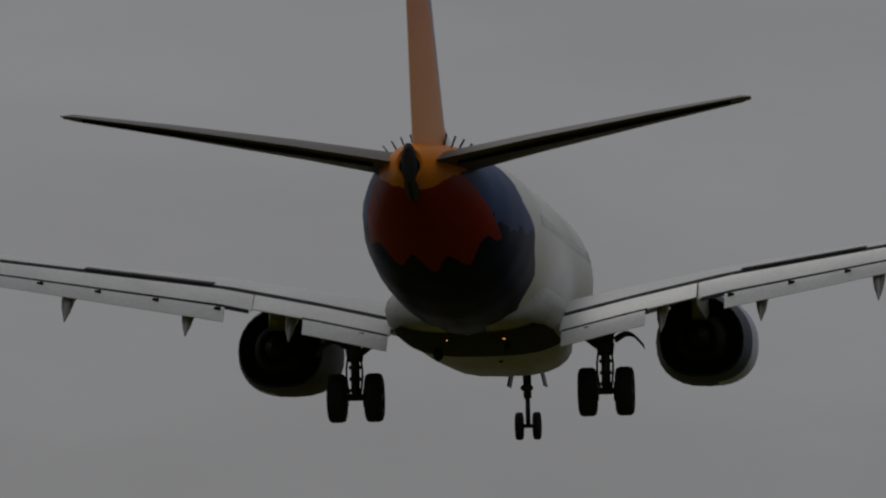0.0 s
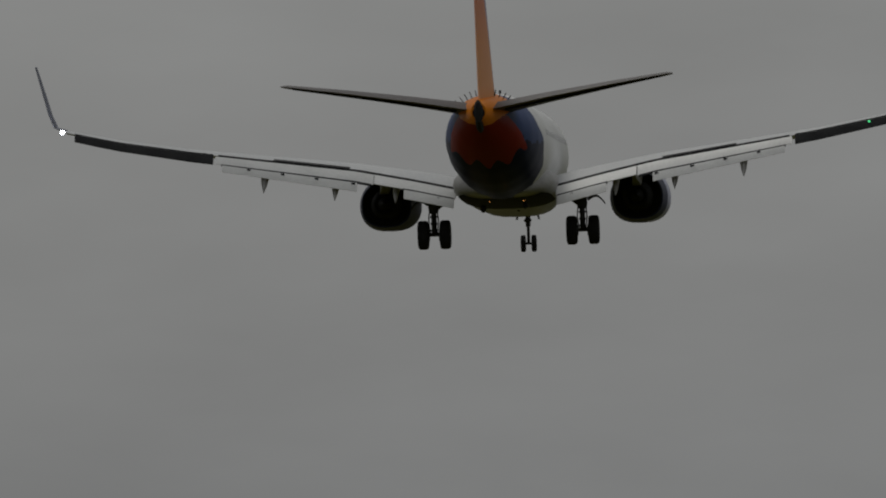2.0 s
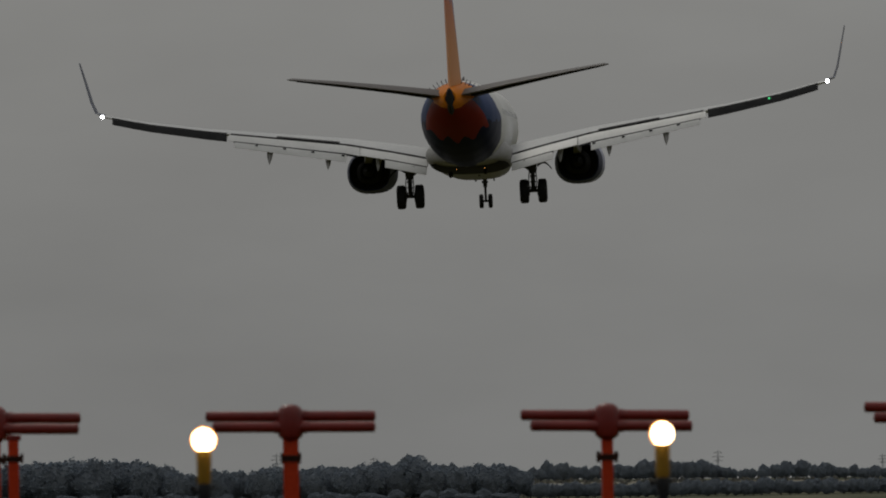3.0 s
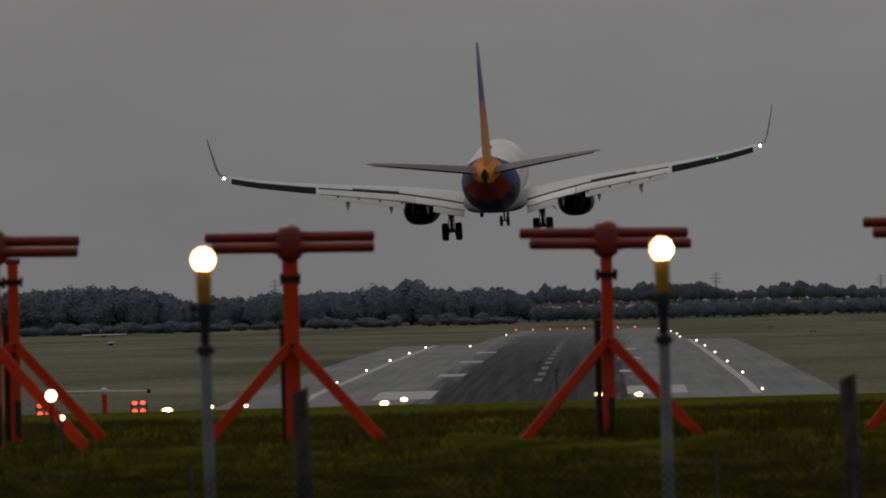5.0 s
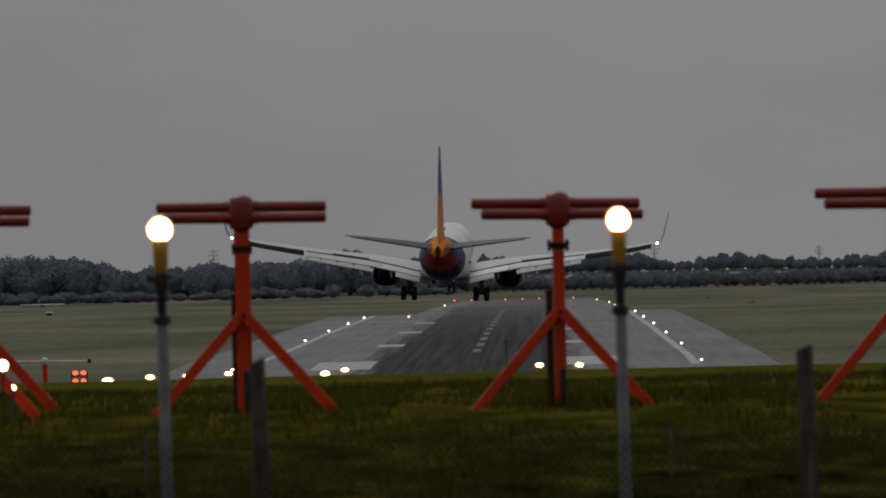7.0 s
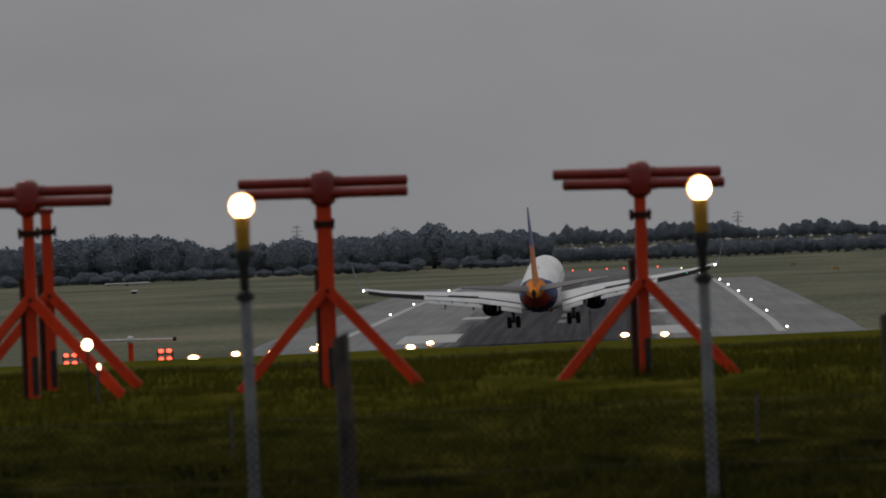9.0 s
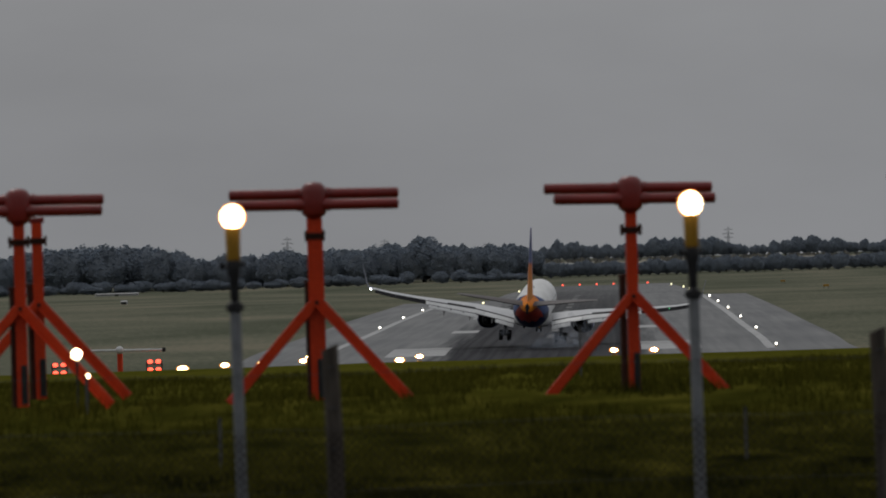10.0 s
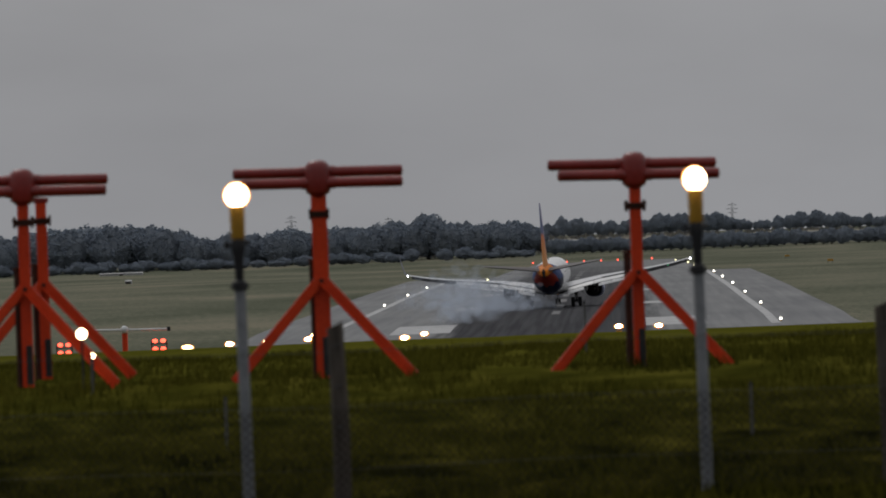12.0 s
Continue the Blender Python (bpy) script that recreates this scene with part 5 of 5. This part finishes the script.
def build_pylon(x, y, top_z):
    base = ground_z(x, y)
    h = top_z - base
    top = thing("pylon", "thin grey lattice pylon on the skyline", "pylon", "pylons on the skyline", m=pose(x, y, base))
    s = h / 30.0
    for sx in (-1, 1):
        for sy in (-1, 1):
            bm = bmesh.new()
            tube(bm, (sx * 2.2 * s, sy * 2.2 * s, -1), (sx * 0.5 * s, sy * 0.5 * s, h * 0.75), 0.10, 0.08, 4)
            tube(bm, (sx * 0.5 * s, sy * 0.5 * s, h * 0.75), (0, 0, h), 0.08, 0.05, 4)
            part("leg", bm, MAST_STEEL, top)
    for k, (f, l) in enumerate(((0.66, 4.2), (0.78, 5.4), (0.90, 4.0))):
        bm = bmesh.new()
        tube(bm, (-l * s, 0, h * f), (l * s, 0, h * f), 0.08, 0.08, 4)
        tube(bm, (-l * s, 0, h * f), (0, 0, h * (f + 0.05)), 0.06, 0.06, 4)
        tube(bm, (l * s, 0, h * f), (0, 0, h * (f + 0.05)), 0.06, 0.06, 4)
        part("cross_arm", bm, MAST_STEEL, top)
    bm = bmesh.new()
    for k in range(7):
        z0, z1 = h * k / 9, h * (k + 1) / 9
        w0, w1 = (2.2 - 0.28 * k) * s, (2.2 - 0.28 * (k + 1)) * s
        for a, b in ((-1, 1), (1, -1)):
            tube(bm, (a * w0, -w0, z0), (b * w1, -w1, z1), 0.05, 0.05, 4)
    part("lattice", bm, MAST_STEEL, top)


for px, pz in ((-46.8, 17.5), (-17.0, 15.8), (88.5, 16.2), (139, 14.2)):
    build_pylon(px * 3300 / 2600, 3300, 10.3 + (pz - 10.3) * 3300 / 2600)


def build_shed(x, y, w, h, label="long low pale shed beyond the airfield"):
    z = ground_z(x, y)
    top = thing("shed", label, "building", "pale sheds", m=pose(x, y, z))
    bm = bmesh.new()
    box(bm, -w / 2, w / 2, -2, 2, -0.5, h * 0.75)
    part("wall", bm, ROOF_WHITE, top)
    bm = bmesh.new()
    loft(bm, [[(sx * w / 2, -2.3, h * 0.75), (sx * w / 2, 2.3, h * 0.75), (sx * w / 2, 0, h)] for sx in (-1.02, 1.02)])
    part("roof", bm, ROOF_WHITE, top)
    bm = bmesh.new()
    box(bm, -0.6, 0.6, -2.05, -1.98, -0.2, h * 0.5)
    part("door", bm, SEAL, top)


build_shed(-98, 2560, 13, 0.8)
build_shed(-75.3, 2010, 1.5, 0.9, "small white cabin on the airfield")
build_shed(46, 2900, 8, 1.4)


# yellow guidance signs on the grass beside the runway
def build_sign(x, y):
    top = thing("guidance_sign", "small yellow guidance sign on the grass", "sign", "guidance signs", m=pose(x, y, ground_z(x, y)))
    bm = bmesh.new()
    box(bm, -0.55, 0.55, -0.1, 0.1, 0.4, 0.8, 0.03)
    part("panel", bm, YELLOW_PAINT, top)
    for sx in (-1, 1):
        bm = bmesh.new()
        tube(bm, (sx * 0.42, 0, -0.2), (sx * 0.42, 0, 0.42), 0.05, 0.05, 6)
        part("leg", bm, BLACK_FITTING, top)


for gx, gy in ((72.6, 1600), (80.2, 1990)):
    build_sign(gx, gy)


def build_tufts():
    """Long uncut grass on the slope before the antennas, and leafy weeds among it."""
    rng = random.Random(21)
    verts, faces = [], []

    def blade(x, y, z, h, w, lean, turn):
        c, s = math.cos(turn), math.sin(turn)
        b = len(verts)
        verts.extend([(x - c * w, y - s * w, z), (x + c * w, y + s * w, z), (x + lean * c, y + lean * s, z + h)])
        faces.append((b, b + 1, b + 2))

    for i in range(15000):
        y = 46 + 90 * rng.random() ** 1.3
        half = 0.058 * y + 1.2
        x = rng.uniform(-half, half)
        thick = noise.noise((x * 0.7, y * 0.25, 7))
        if thick < -0.25:
            continue
        z = ground_z(x, y) - 0.02
        for k in range(5):
            h = rng.uniform(0.05, 0.13) * (1 + 0.9 * max(0, thick))
            blade(x + rng.uniform(-0.1, 0.1), y + rng.uniform(-0.2, 0.2), z, h, rng.uniform(0.006, 0.016), rng.uniform(-0.06, 0.06), rng.uniform(0, 6.28))
    me = bpy.data.meshes.new("long_grass")
    me.from_pydata(verts, [], faces)
    me.materials.append(TUFT)
    tagged(new("long_grass", me), "long uncut dark grass with yellowish blades", "grass", kind="stuff")


TUFT = leaf_material("long_grass_blades", (0.020, 0.023, 0.003), (0.085, 0.078, 0.012))
build_tufts()


# ---- the bird that crosses below the plane ----
def build_bird():
    top = thing("bird", "small dark bird flying with wings spread", "bird")
    bm = bmesh.new()
    spin(bm, [(0.005, -0.16), (0.03, -0.10), (0.04, 0.0), (0.03, 0.10), (0.012, 0.15)], "Y", 10)
    part("body", bm, BLACK_FITTING, top, smooth=True)
    for s in (-1, 1):
        bm = bmesh.new()
        loft(bm, [[(s * x, y0, z), (s * x, y1, z), (s * x, (y0 + y1) / 2, z + 0.012)] for x, y0, y1, z in ((0.02, -0.06, 0.08, 0.0), (0.14, -0.05, 0.09, 0.06), (0.30, -0.06, 0.0, 0.10))])
        part("wing", bm, BLACK_FITTING, top)
    return top


bird = build_bird()
bird.scale = (0.62, 0.62, 0.62)


# ---- tyre smoke ----
def smoke_material(alpha):
    m, nt, bsdf = base_material("tyre_smoke")
    nt.nodes.remove(bsdf)
    out = nt.nodes["Material Output"]
    d = nt.nodes.new("ShaderNodeBsdfDiffuse")
    d.inputs["Color"].default_value = (0.68, 0.75, 0.85, 1)
    t = nt.nodes.new("ShaderNodeBsdfTransparent")
    mix = nt.nodes.new("ShaderNodeMixShader")
    n = noise_node(nt, 0.55, 4)
    mr = nt.nodes.new("ShaderNodeMapRange")
    mr.inputs["From Min"].default_value, mr.inputs["From Max"].default_value = 0.35, 0.75
    mr.inputs["To Min"].default_value, mr.inputs["To Max"].default_value = 0.0, alpha
    nt.links.new(n.outputs["Fac"], mr.inputs["Value"])
    nt.links.new(mr.outputs[0], mix.inputs[0])
    nt.links.new(t.outputs[0], mix.inputs[1])
    nt.links.new(d.outputs[0], mix.inputs[2])
    nt.links.new(mix.outputs[0], out.inputs["Surface"])
    return m


SMOKE = smoke_material(0.11)


def puff_mesh(seed, w, l, h, count=80):
    """A loose cloud of small thin wisps, dense in its middle."""
    rng = random.Random(seed)
    bm = bmesh.new()
    for k in range(count):
        r = rng.uniform(0.22, 0.5)
        c = Vector((rng.gauss(0, 1) * w, rng.gauss(0, 1) * l, abs(rng.gauss(0.35, 0.55)) * h))
        made = bmesh.ops.create_icosphere(bm, subdivisions=1, radius=r)["verts"]
        for v in made:
            v.co = Vector((v.co.x * 1.3, v.co.y * 1.6, v.co.z * 0.9)) * rng.uniform(0.8, 1.2) + c
    return finish("puff", bm, SMOKE, True)


PUFFS = [puff_mesh(40 + k, 1.5 + 0.25 * (k % 3), 2.4, (1.6, 2.4, 1.9, 3.0, 2.1)[k]) for k in range(5)]
puffs = []
for k in range(18):
    ob = thing("smoke_puff", "thin pale drifting tyre smoke over the runway", "smoke", "puffs of tyre smoke")
    piece = new("wisp", PUFFS[k % 5])
    piece.parent = ob
    tagged(piece, "thin pale smoke", kind="stuff")
    puffs.append(ob)
scene.cycles.transparent_max_bounces = 64


# ---- what moves ----
def smoke_pose(x0, y0, g, dt, k):
    """Where a puff has drifted after dt seconds: it is dragged along at first, then blown aside."""
    drag = 14 * (1 - math.exp(-1.6 * dt))
    return pose(x0 - 4.6 * dt, y0 + drag, g - 0.3 + 0.4 * dt + 0.75 * (k % 3) * dt, 0, 0, 20 * k + 14 * dt)


BIRD = [
    (0.0, pose(2.10, 170.00, 28.55, 0, 25, -70)),
    (0.1, pose(3.47, 173.00, 29.28, 0, -20, -70)),
    (0.2, pose(4.47, 176.00, 29.09, 0, 25, -70)),
    (0.3, pose(5.30, 179.00, 28.62, 0, -20, -70)),
    (0.4, pose(6.18, 182.00, 27.88, 0, 25, -70)),
    (0.5, pose(7.32, 185.00, 27.23, 0, -20, -70)),
    (0.6, pose(8.38, 188.00, 26.91, 0, 25, -70)),
    (0.7, pose(9.58, 191.00, 26.49, 0, -20, -70)),
    (1.2, pose(15.5, 206, 24.5, 0, 10, -70)),
    (12.0, pose(110, 330, 60, 0, 0, -60)),
]
def motions():
    walk(airliner, [(t, pose(x, y, z, p, r, w)) for t, x, y, z, p, r, w in FLIGHT])
    # the bird crosses below the plane and climbs away
    walk(bird, BIRD)
    # smoke: each puff leaves the ground at a wheel, drifts to the lee side and rises slowly
    times = [f[0] for f in FLIGHT]
    for k, ob in enumerate(puffs):
        t0 = 9.8 + 0.125 * k
        y0 = lerp(t0, times, [f[2] for f in FLIGHT]) - 1.0
        x0 = lerp(t0, times, [f[1] for f in FLIGHT]) + (2.6 if k < 2 else 0.8 if k < 4 else -2.9)
        g = lerp(y0, GROUND_Y, GROUND_Z)
        rows = [(0.0, pose(x0, y0, g - 7, 0, 0, 20 * k)), (t0 - 0.1, pose(x0, y0, g - 6, 0, 0, 20 * k))]
        for dt in (0.08, 0.5, 1.1, 1.8):
            if t0 + dt < 11.9:
                rows.append((t0 + dt, smoke_pose(x0, y0, g, dt, k)))
        rows.append((12.0, smoke_pose(x0, y0, g, 12 - t0, k)))
        walk(ob, rows)


motions()
